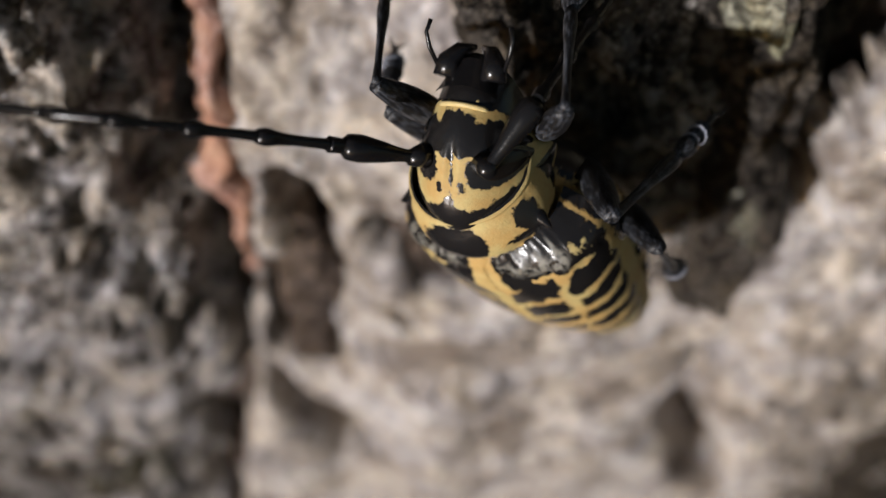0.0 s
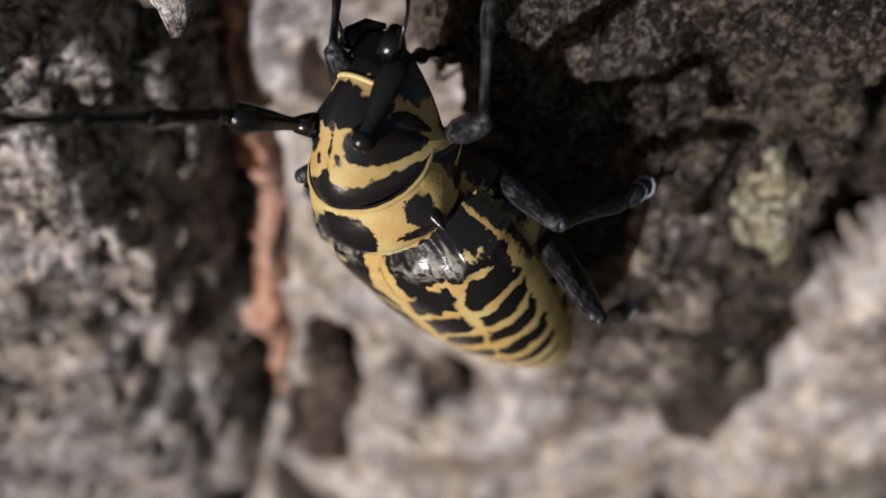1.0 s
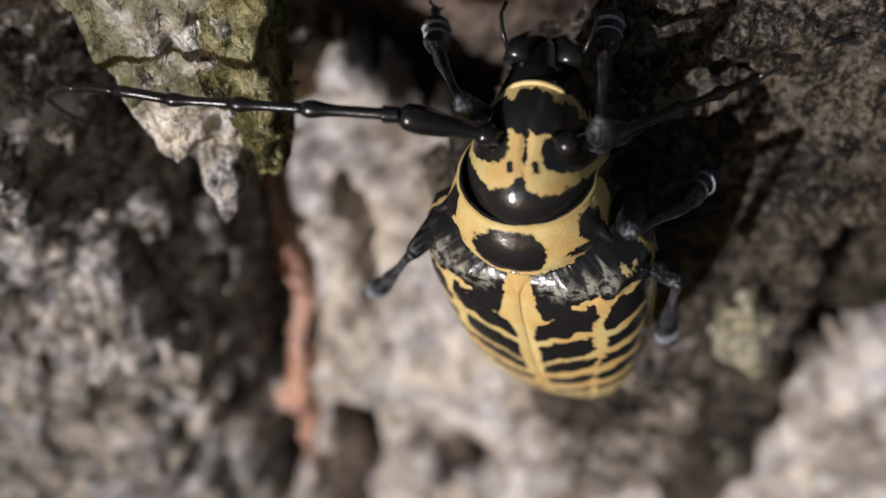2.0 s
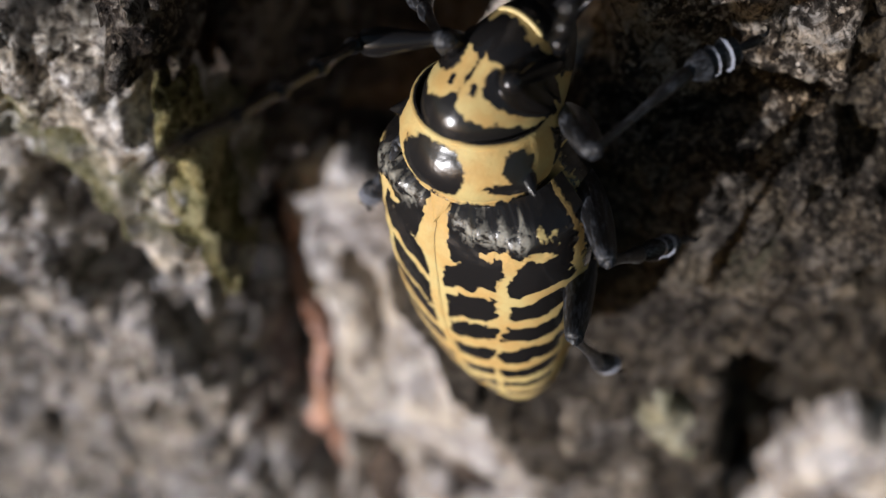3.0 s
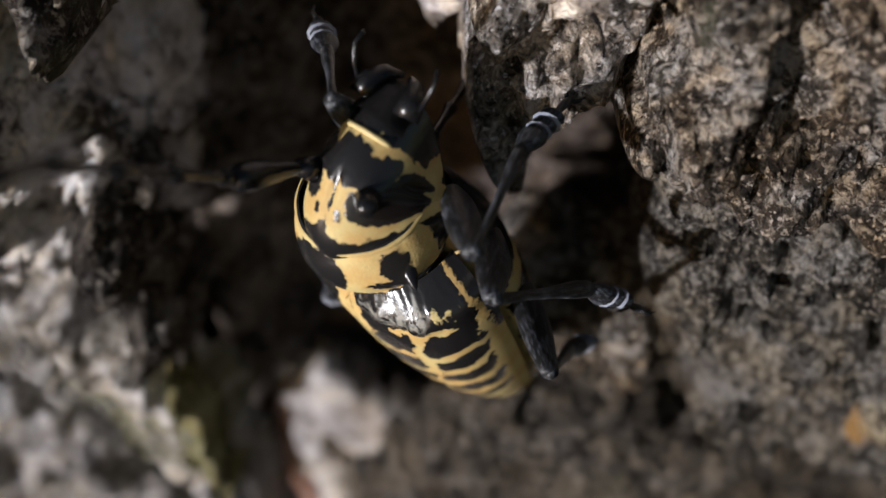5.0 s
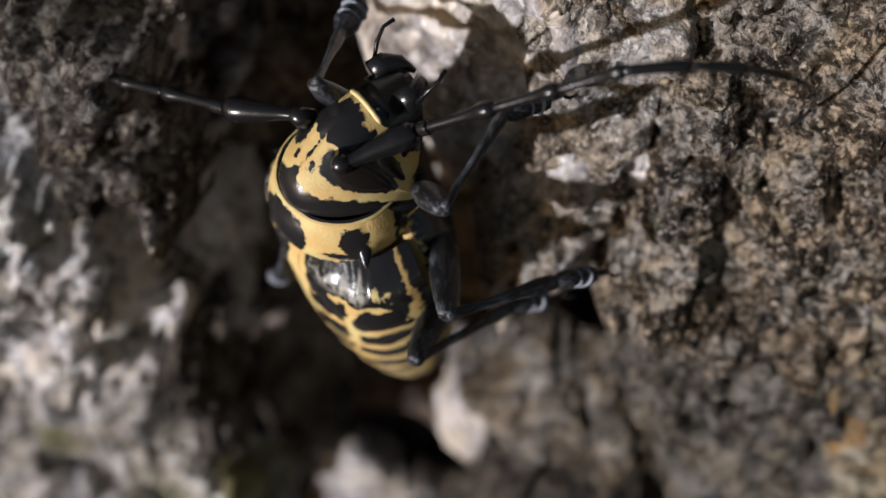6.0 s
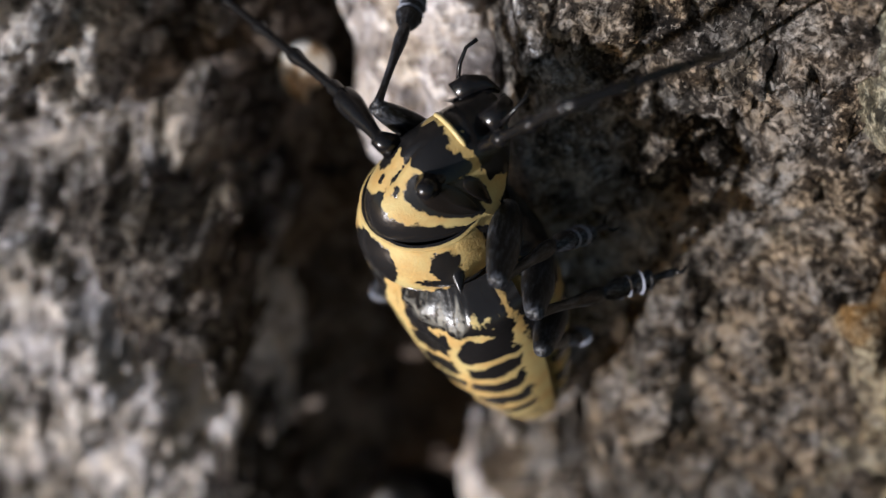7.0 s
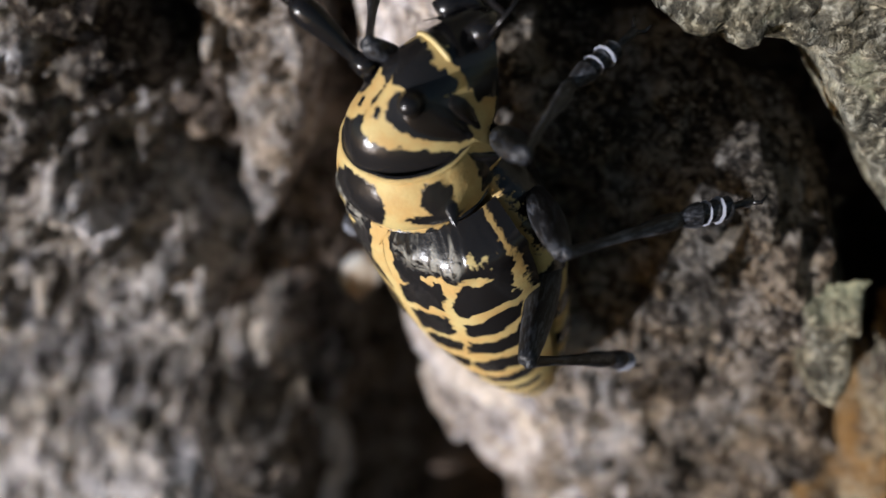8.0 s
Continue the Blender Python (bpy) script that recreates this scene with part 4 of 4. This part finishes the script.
BEETLE = [
    (0.0, (-1.58, -14.26, -38.87), (108.5, -20.9, -32.6)),
    (0.2, (-4.89, -13.40, -32.17), (119.6, -11.9, -36.5)),
    (0.5, (-9.74, -10.03, -26.94), (108.3, -20.1, -37.0)),
    (0.8, (-11.20, -7.93, -22.20), (107.0, -16.3, -43.7)),
    (1.0, (-13.84, -8.39, -20.18), (107.6, -21.5, -40.5)),
    (1.2, (-13.93, -8.83, -17.34), (108.2, -23.6, -26.7)),
    (1.3, (-11.12, -9.41, -18.38), (107.5, -23.9, -12.8)),
    (1.5, (-11.13, -9.15, -15.00), (103.3, -21.4, -16.1)),
    (1.7, (-8.71, -8.87, -10.13), (100.7, -15.0, -21.5)),
    (2.8, (-5.97, -5.53, 10.38), (88.3, -14.0, -34.1)),
    (3.0, (-3.80, -5.64, 17.71), (87.0, -6.3, -38.3)),
    (3.2, (-2.70, -3.97, 21.80), (89.0, -7.2, -45.6)),
    (3.5, (0.16, -3.99, 26.88), (90.0, -0.0, -54.3)),
    (4.0, (1.07, -3.16, 33.58), (93.4, 0.2, -54.8)),
    (4.2, (1.17, -5.99, 34.85), (93.3, 3.4, -45.8)),
    (5.3, (-2.49, -4.29, 52.46), (110.5, -5.2, -40.1)),
    (5.5, (-4.95, -1.79, 55.13), (106.7, -2.5, -45.1)),
    (5.7, (-4.09, -3.50, 61.81), (101.2, 2.6, -49.6)),
    (6.0, (-4.84, -3.80, 65.38), (97.8, 11.0, -49.4)),
    (6.5, (0.40, -6.14, 71.22), (91.1, 7.8, -51.3)),
    (7.0, (2.12, -4.89, 83.62), (100.8, 1.4, -49.5)),
    (7.5, (1.50, -3.45, 97.58), (96.5, 1.8, -50.8)),
    (8.0, (0.93, -4.51, 115.52), (99.8, 0.7, -45.6)),
]
# small turns of the head on the neck
HEAD_TURNS = [
    (0.0, (5.7, 1.5, -6.3)),
    (0.2, (-1.5, -3.6, -0.3)),
    (0.5, (-4.3, -1.2, 4.5)),
    (0.8, (4.7, 1.6, 7.1)),
    (1.0, (1.8, -1.5, 2.7)),
    (1.2, (0.1, -1.6, 1.6)),
    (1.3, (-4.1, 8.0, -1.7)),
    (1.5, (-3.5, -3.7, -3.5)),
    (1.7, (-4.1, 3.5, -4.0)),
    (2.8, (2.3, 8.3, -2.4)),
    (3.0, (1.1, -1.1, -5.8)),
    (3.2, (-1.4, -4.2, -5.8)),
    (3.5, (-1.1, -0.2, -6.9)),
    (4.0, (2.6, 3.5, 2.9)),
    (4.2, (12.6, 4.8, 4.8)),
    (5.3, (3.9, 5.7, -8.3)),
    (5.5, (-1.9, 1.0, 2.1)),
    (5.7, (-0.3, 7.1, 4.3)),
    (6.0, (-0.6, 0.9, 2.5)),
    (6.5, (-2.8, 7.0, 1.3)),
    (7.0, (-2.3, -2.6, -2.4)),
    (7.5, (-4.6, 3.2, -0.8)),
    (8.0, (-3.6, -5.7, -0.6)),
]
LEG_ROWS = {
    ('front', 1): [
        (0.0, (7.4, 12.0, -1.6), (5.1, 10.5, -8.7), (4.2, 9.3, -14.0)),
        (0.2, (7.9, 11.8, -3.5), (4.9, 9.4, -10.0), (2.7, 6.7, -14.4)),
        (0.5, (9.6, 6.8, 1.5), (8.9, 5.8, -6.0), (8.1, 3.4, -10.9)),
        (0.8, (9.1, 9.5, 0.4), (6.7, 7.4, -6.5), (5.3, 6.5, -11.7)),
        (1.0, (8.7, 10.9, -1.1), (5.9, 11.9, -8.1), (3.5, 11.1, -13.0)),
        (1.2, (8.9, 10.0, 0.1), (6.1, 9.7, -7.0), (4.0, 8.3, -11.9)),
        (1.5, (5.1, 12.8, -1.2), (3.5, 10.3, -8.2), (2.6, 9.9, -13.6)),
        (1.7, (3.2, 12.5, 0.0), (2.3, 10.2, -7.2), (1.9, 10.0, -12.6)),
        (2.8, (8.8, 9.3, 1.0), (5.7, 7.0, -5.5), (4.1, 6.2, -10.7)),
        (3.0, (8.3, 9.0, 1.8), (8.9, 9.2, -5.8), (10.5, 9.0, -11.0)),
        (3.2, (8.8, 7.5, 2.2), (7.9, 5.9, -5.2), (8.9, 5.1, -10.5)),
        (3.5, (7.5, 6.6, 3.5), (7.5, 4.8, -3.8), (7.3, 3.4, -9.1)),
        (4.0, (7.9, 11.3, -0.7), (3.9, 10.3, -7.1), (4.8, 9.6, -12.4)),
        (4.2, (6.9, 12.4, -3.2), (3.5, 10.9, -9.8), (3.3, 11.7, -15.3)),
        (5.3, (9.6, 8.3, 0.8), (7.0, 6.6, -6.1), (6.0, 3.9, -10.8)),
        (5.5, (9.5, 7.1, 1.6), (7.7, 4.8, -5.4), (11.3, 4.4, -9.5)),
        (5.7, (9.1, 10.6, -2.0), (6.5, 9.5, -9.0), (5.8, 7.9, -14.2)),
        (6.0, (8.3, 11.3, -1.6), (5.0, 10.4, -8.4), (4.9, 8.2, -13.4)),
        (6.5, (7.8, 10.3, 1.1), (4.8, 7.1, -5.1), (6.6, 5.8, -10.1)),
        (7.0, (8.9, 8.6, 1.6), (6.5, 3.5, -3.6), (6.3, 0.4, -8.1)),
        (7.5, (8.6, 7.1, 2.6), (8.4, 4.9, -4.7), (12.3, 5.3, -8.6)),
        (8.0, (9.0, 10.2, -0.4), (5.8, 7.6, -6.8), (5.8, 7.4, -12.3)),
    ],
    ('middle', 1): [
        (0.0, (9.3, 5.1, 1.5), (10.4, -0.0, -5.1), (11.5, -2.5, -9.9)),
        (0.5, (11.4, 4.8, -1.1), (10.7, -0.3, -7.8), (11.0, -3.0, -12.5)),
        (1.0, (11.6, 3.5, 0.0), (11.6, -2.9, -5.4), (12.3, -5.9, -10.0)),
        (1.2, (10.3, 5.3, 0.2), (11.0, -1.7, -4.4), (12.7, -5.6, -7.9)),
        (1.5, (8.8, 5.0, 1.9), (10.7, -1.0, -3.6), (12.5, -2.2, -8.7)),
        (1.7, (5.7, 6.0, 2.5), (8.4, 0.6, -3.4), (10.5, -0.6, -8.3)),
        (2.8, (9.3, 3.8, 2.4), (8.9, -1.7, -3.9), (9.7, -4.2, -8.7)),
        (3.0, (10.3, 2.1, 2.3), (9.4, -3.9, -3.5), (10.3, -6.3, -8.4)),
        (3.2, (10.5, 5.2, -0.1), (8.3, 0.2, -6.4), (8.4, -2.0, -11.5)),
        (3.5, (11.4, 4.8, -1.1), (8.0, -0.2, -7.0), (6.3, -2.4, -11.8)),
        (4.0, (11.3, 5.2, -1.9), (10.5, 1.5, -9.4), (11.1, -1.4, -14.0)),
        (4.2, (10.5, 5.8, -1.0), (9.7, -0.3, -6.7), (9.4, -2.7, -11.6)),
        (5.3, (9.7, 5.2, 1.0), (11.8, -1.2, -4.1), (14.2, -6.0, -5.1)),
        (5.5, (10.3, 5.2, 0.3), (10.8, 1.3, -7.2), (14.4, 0.6, -11.2)),
        (5.7, (10.7, 4.5, 0.4), (9.3, -1.6, -5.1), (9.4, -4.9, -9.5)),
        (6.0, (11.0, 4.1, 0.5), (12.1, 0.8, -7.1), (12.9, -2.2, -11.7)),
        (6.5, (9.3, 5.8, 0.7), (10.2, 3.7, -7.4), (14.2, 4.8, -11.0)),
        (7.0, (10.1, 5.2, 0.6), (9.0, -1.1, -4.9), (10.6, -2.5, -10.0)),
        (7.5, (10.5, 5.4, -0.3), (11.8, 2.8, -8.2), (16.2, 3.2, -11.5)),
        (8.0, (11.2, 4.1, 0.1), (12.7, 0.4, -7.3), (14.3, -1.6, -12.1)),
    ],
    ('hind', 1): [
        (0.0, (11.1, 0.6, 1.4), (9.5, -9.5, -0.9), (8.6, -14.8, -2.2)),
        (0.2, (10.4, -0.5, 3.1), (9.1, -10.7, 1.2), (8.7, -16.1, 0.0)),
        (0.5, (13.2, -3.3, 2.0), (10.8, -12.5, -2.4), (9.7, -17.3, -4.9)),
        (0.8, (12.6, -2.9, 2.6), (10.2, -12.1, -1.9), (9.3, -16.6, -4.9)),
        (1.0, (13.2, -3.7, 2.1), (10.6, -13.1, -1.6), (9.7, -17.7, -4.5)),
        (1.5, (9.0, 1.7, 1.9), (8.4, -8.6, -0.1), (8.4, -13.9, -1.4)),
        (2.8, (9.5, -0.4, 3.7), (7.9, -10.4, 0.9), (7.9, -15.8, -0.2)),
        (3.0, (10.2, -3.0, 4.7), (9.5, -12.4, -0.1), (9.4, -17.0, -3.0)),
        (3.2, (11.6, -4.2, 4.0), (8.0, -12.1, -2.0), (6.5, -15.9, -5.6)),
        (3.5, (11.5, -2.1, 3.2), (10.4, -11.9, -0.4), (10.7, -16.6, -3.3)),
        (4.0, (12.4, -0.6, 1.0), (9.8, -9.5, -3.8), (9.0, -14.1, -6.8)),
        (4.2, (10.3, 1.3, 1.3), (7.8, -7.3, -4.1), (7.1, -11.8, -7.1)),
        (5.3, (13.5, -1.8, 0.6), (10.2, -11.3, -2.5), (9.5, -16.0, -5.2)),
        (5.5, (14.3, -1.7, -1.7), (11.4, -11.4, -4.3), (11.7, -16.7, -5.9)),
        (5.7, (13.2, -2.1, 1.3), (7.7, -8.9, -4.5), (6.0, -12.0, -8.8)),
        (6.0, (10.6, -0.5, 3.0), (9.5, -6.4, -5.7), (10.4, -8.9, -10.5)),
        (6.5, (11.0, -0.6, 2.8), (6.1, -7.6, -3.3), (4.9, -11.7, -6.9)),
        (7.0, (10.5, 1.5, 1.0), (6.9, -7.7, -2.7), (6.0, -12.3, -5.6)),
        (7.5, (12.8, -2.1, 1.9), (12.6, -11.7, -2.4), (13.1, -15.6, -6.3)),
        (8.0, (11.0, -2.8, 4.0), (11.1, -11.3, -2.1), (10.5, -16.2, -4.6)),
    ],
    ('front', -1): [
        (0.0, (-4.4, 12.9, -1.4), (-7.4, 11.3, -8.2), (-9.3, 10.8, -13.4)),
        (0.2, (-3.6, 12.6, -0.1), (-6.5, 7.9, -5.3), (-8.2, 5.0, -9.7)),
        (0.5, (-2.4, 12.8, -0.9), (-6.5, 10.3, -6.8), (-9.4, 9.0, -11.3)),
        (0.8, (-3.4, 12.5, 0.1), (-8.2, 10.6, -5.5), (-11.6, 9.4, -9.7)),
        (1.0, (-1.2, 12.8, -2.4), (-5.2, 12.0, -8.8), (-8.4, 10.2, -12.9)),
        (1.2, (-1.1, 12.5, -0.9), (-3.1, 9.2, -7.5), (-7.9, 7.4, -9.6)),
        (1.3, (-7.1, 12.1, -1.8), (-9.0, 10.5, -9.0), (-9.9, 10.0, -14.4)),
        (1.5, (-6.2, 12.0, -0.1), (-10.5, 12.4, -6.4), (-12.6, 14.0, -11.2)),
        (1.7, (-3.5, 12.5, 0.0), (-6.9, 9.7, -6.2), (-8.3, 8.8, -11.5)),
        (2.8, (-1.8, 11.4, 1.6), (-7.0, 8.1, -2.8), (-11.1, 6.2, -5.9)),
        (3.2, (-1.4, 10.9, 2.1), (-7.0, 7.7, -2.0), (-11.1, 6.4, -5.4)),
        (3.5, (-1.9, 11.0, 2.1), (-7.8, 7.0, -0.6), (-12.3, 4.5, -2.5)),
        (4.0, (-2.0, 10.8, 2.3), (-7.2, 6.0, -0.5), (-11.4, 2.9, -2.1)),
        (4.2, (-5.0, 12.0, 0.8), (-9.4, 11.3, -5.4), (-13.4, 8.2, -7.6)),
        (5.3, (-0.4, 12.6, -2.3), (-6.5, 8.6, -4.6), (-11.1, 6.8, -6.9)),
        (6.0, (-2.2, 12.6, -0.3), (-7.2, 8.9, -4.7), (-10.4, 7.4, -8.9)),
        (6.5, (-4.8, 12.1, 0.7), (-9.0, 9.9, -5.3), (-13.8, 11.9, -6.9)),
        (7.0, (-2.9, 12.5, 0.1), (-8.0, 11.0, -5.3), (-11.8, 9.7, -9.1)),
        (7.5, (-2.6, 12.6, -0.2), (-7.3, 9.9, -5.5), (-10.9, 8.6, -9.5)),
        (8.0, (-1.6, 12.2, 0.2), (-7.4, 9.8, -4.2), (-11.6, 8.6, -7.5)),
    ],
    ('middle', -1): [
        (0.0, (-5.9, 8.5, -1.8), (-10.5, 3.2, -6.4), (-12.9, 1.0, -10.9)),
        (0.5, (-3.0, 3.8, 3.8), (-7.5, -3.2, 2.4), (-11.7, -6.7, 2.6)),
        (1.5, (-6.4, 7.3, 0.6), (-10.6, 0.5, -2.0), (-13.8, -3.7, -3.4)),
        (1.7, (-7.9, 0.9, 4.1), (-12.1, -6.4, 3.3), (-14.9, -11.0, 2.4)),
        (2.8, (-3.6, 4.1, 3.8), (-7.6, -3.2, 2.7), (-10.4, -7.8, 1.7)),
        (3.5, (-3.3, 2.0, 4.5), (-7.0, -5.4, 2.9), (-8.9, -10.5, 2.7)),
        (4.2, (-3.8, 3.0, 4.3), (-6.4, -5.0, 3.9), (-8.5, -10.1, 4.1)),
        (6.0, (-3.0, -1.7, 4.4), (-4.9, -9.8, 5.4), (-6.9, -14.9, 5.9)),
        (8.0, (-2.8, 2.8, 4.2), (-6.8, -4.5, 3.3), (-9.2, -9.5, 3.3)),
    ],
}
ANTENNA_ROWS = {
    -1: [
        (0.0, (-4.0, 14.4, 3.4), (-8.6, 25.7, 8.4), (-24.4, 19.7, 6.6), (-0.37, 0.85, 0.38)),
        (0.2, (-4.8, 14.7, 1.2), (-4.1, 27.9, 0.9), (-19.1, 20.5, -2.2), (-0.42, 0.90, -0.13)),
        (0.5, (-3.7, 15.1, 1.9), (0.9, 26.4, 6.7), (-15.2, 22.9, 2.4), (-0.28, 0.92, 0.26)),
        (0.8, (-5.3, 13.2, 4.4), (-4.9, 24.0, 12.0), (-21.2, 19.4, 12.0), (-0.22, 0.77, 0.60)),
        (1.0, (-3.8, 14.3, 3.8), (-3.7, 24.9, 11.7), (-20.2, 20.9, 10.8), (-0.22, 0.77, 0.60)),
        (1.2, (-3.4, 14.4, 3.7), (-5.6, 25.8, 10.1), (-21.2, 19.4, 7.9), (-0.39, 0.80, 0.46)),
        (1.3, (-6.2, 12.6, 1.6), (-13.8, 23.1, 4.4), (-28.0, 15.0, -0.4), (-0.54, 0.81, 0.22)),
        (1.5, (-6.6, 11.6, -0.7), (-18.3, 16.7, -4.1), (-32.5, 10.8, -11.3), (-0.41, 0.91, 0.07)),
        (1.7, (-6.2, 12.8, 0.7), (-19.3, 12.5, -0.6), (-34.9, 6.1, -3.1), (-0.39, 0.91, 0.10)),
        (2.8, (-2.0, 11.5, 6.4), (3.8, 17.1, 16.9), (15.8, 27.3, 23.3), (-0.34, -0.18, 0.92)),
        (3.0, (-5.7, 10.2, 4.0), (-1.3, 15.8, 15.2), (11.8, 23.9, 22.3), (-0.51, 0.07, 0.86)),
        (3.2, (-5.6, 10.8, 4.0), (-0.1, 14.7, 15.4), (14.0, 22.3, 21.0), (-0.34, -0.07, 0.94)),
        (3.5, (-5.6, 11.1, 3.8), (-1.1, 18.5, 13.8), (13.5, 26.2, 17.9), (-0.42, 0.33, 0.85)),
        (4.0, (-7.0, 9.7, 3.0), (-3.9, 20.0, 10.7), (10.0, 29.5, 13.0), (-0.49, 0.54, 0.69)),
        (4.2, (-7.0, 8.7, 3.8), (-18.7, 9.0, 10.0), (-30.7, -2.2, 14.3), (-0.53, 0.74, 0.42)),
        (5.3, (0.0, 14.3, 4.6), (6.2, 25.4, 8.3), (19.2, 36.1, 10.7), (-0.62, 0.67, 0.41)),
        (5.5, (-2.9, 12.8, 5.3), (5.8, 20.1, 12.1), (20.9, 27.7, 13.0), (-0.22, 0.33, 0.92)),
        (5.7, (-3.3, 13.3, 5.2), (4.4, 21.6, 12.1), (18.1, 31.5, 13.2), (-0.24, 0.24, 0.94)),
        (6.0, (-6.2, 9.7, 4.2), (-17.6, 5.9, 9.7), (-26.7, -7.3, 15.4), (-0.74, 0.62, 0.26)),
        (6.5, (-6.9, 11.2, 1.3), (-19.9, 8.7, 0.6), (-36.1, 3.8, 2.0), (-0.23, 0.51, -0.83)),
        (7.0, (-7.0, 10.8, 0.5), (-20.1, 10.9, 1.3), (-36.8, 8.4, 3.8), (-0.20, 0.88, -0.43)),
        (7.5, (-5.3, 14.3, 1.4), (-18.5, 14.0, 1.4), (-34.8, 10.1, 4.1), (-0.28, 0.77, -0.57)),
        (8.0, (-5.6, 14.2, 1.5), (-18.7, 13.2, -0.1), (-35.1, 8.8, -0.5), (-0.22, 0.86, -0.47)),
    ],
    1: [
        (0.0, (5.2, 11.2, -2.4), (4.8, 4.8, -13.9), (1.5, -6.5, -26.2), (0.56, 0.53, -0.63)),
        (0.5, (0.4, 7.6, -2.4), (-4.0, 0.3, -12.4), (-10.6, -10.0, -24.3), (0.56, 0.45, -0.70)),
        (0.8, (0.4, 8.8, -2.6), (-4.9, 0.5, -11.4), (-10.8, -10.8, -22.7), (-0.87, 0.49, -0.03)),
        (1.0, (2.4, 11.8, -3.2), (-2.3, 2.2, -11.0), (-7.5, -9.5, -22.2), (-0.55, -0.44, 0.71)),
        (1.2, (3.8, 10.0, -3.2), (1.5, 3.7, -14.6), (-2.8, -6.3, -27.6), (0.44, 0.63, -0.63)),
        (1.5, (6.9, 11.2, -0.9), (14.3, 7.7, -11.2), (18.3, -2.8, -24.0), (0.76, 0.60, -0.26)),
        (1.7, (5.8, 7.9, -2.1), (14.3, 2.6, -10.7), (22.4, -7.8, -21.5), (0.70, 0.70, -0.14)),
        (2.8, (2.6, 9.0, -3.5), (-1.9, 3.2, -14.5), (5.8, 16.0, -6.5), (0.12, 0.47, -0.87)),
        (3.0, (2.4, 8.5, -3.1), (7.5, 18.7, 3.6), (15.0, 30.0, 13.7), (-0.33, 0.74, -0.59)),
        (3.5, (1.7, 8.0, -2.9), (10.4, 17.9, -3.0), (21.3, 29.2, 3.7), (0.19, 0.36, -0.91)),
        (4.0, (4.4, 6.7, -0.5), (11.2, -3.0, -6.3), (24.9, 7.1, -6.8), (0.52, -0.73, -0.44)),
        (4.2, (4.4, 7.5, -1.0), (10.6, 7.0, -12.7), (14.7, -2.5, -26.2), (0.47, 0.78, -0.41)),
        (5.3, (0.9, 7.2, -1.8), (-7.5, -0.3, -8.7), (3.5, 12.7, -7.7), (-0.14, 0.20, -0.97)),
        (5.5, (-0.2, 8.6, -2.6), (-9.0, 1.0, -8.9), (2.1, 13.8, -7.6), (-0.18, 0.25, -0.95)),
        (5.7, (0.5, 7.6, -2.3), (10.9, 14.8, -6.1), (23.7, 25.8, -3.9), (0.23, -0.08, -0.97)),
        (6.0, (3.4, 11.6, -3.4), (11.3, 19.4, -10.6), (15.1, 8.1, -22.7), (0.57, 0.68, -0.46)),
        (6.5, (2.0, 8.4, -3.6), (9.4, 18.8, -6.8), (15.1, 10.9, -20.8), (0.56, 0.80, -0.23)),
        (7.0, (0.8, 8.5, -2.9), (9.3, 18.4, -4.4), (6.0, 7.6, -17.1), (0.64, 0.50, -0.59)),
        (7.5, (1.1, 7.9, -3.0), (11.2, 14.3, -8.5), (12.3, 3.1, -21.2), (0.77, 0.51, -0.38)),
        (8.0, (0.6, 8.3, -2.8), (-6.0, 2.0, -12.3), (-13.9, -6.4, -24.8), (-0.88, 0.37, 0.31)),
    ],
}


def head_turn(t):
    """The head's pose on the body at t."""
    turn = between(HEAD_TURNS, t)[0]
    neck = Vector((0, 5.0, -1.0)) * MM
    spin = Matrix.Rotation(radians(turn.length), 4, turn.normalized()) if turn.length > 1e-6 else Matrix.Identity(4)
    return Matrix.Translation(neck) @ spin @ Matrix.Translation(-neck)


def motions():
    times = [round(k * 0.1, 1) for k in range(81)]
    back_up = Vector((0, 0, 1))
    walk(beetle, [(t, beetle_pose(t)) for t in times])
    walk(PARTS["head"], [(t, head_turn(t)) for t in times])
    for key, parts in PARTS.items():
        if key == "head":
            continue
        name, side = key
        rows = [[], [], []]
        for t in times:
            if name == "antenna":
                p1, p2, p3, bow = between(ANTENNA_ROWS[side], t)
                base = head_turn(t) @ (Vector(SOCKET(side, 0.7)) * MM) / MM
                p1 = base + (p1 - base).normalized() * 4.8
                p2 = p1 + (p2 - p1).normalized() * 13.2
                y = (p3 - p2).normalized()
                poses = along(base, p1, back_up), along(p1, p2, back_up), along(p2, p2 + y, bow.cross(y))
            else:
                hip, sizes = next((Vector((side * h[0], h[1], h[2])), s) for n, h, s in LEGS if n == name)
                knee, ankle, toe = between(LEG_ROWS[key], t) if key in LEG_ROWS else (Vector((-9.0, -14.0, -3.0)), Vector((-10.0, -20.0, -9.0)), Vector((-11.0, -24.0, -10.0)))
                knee = hip + (knee - hip).normalized() * sizes[0]
                ankle = knee + (ankle - knee).normalized() * sizes[1]
                poses = along(hip, knee, back_up), along(knee, ankle, back_up), along(ankle, toe, back_up)
            for r, m in zip(rows, poses):
                r.append((t, m))
        for part, r in zip(parts, rows):
            walk(part, r)


motions()
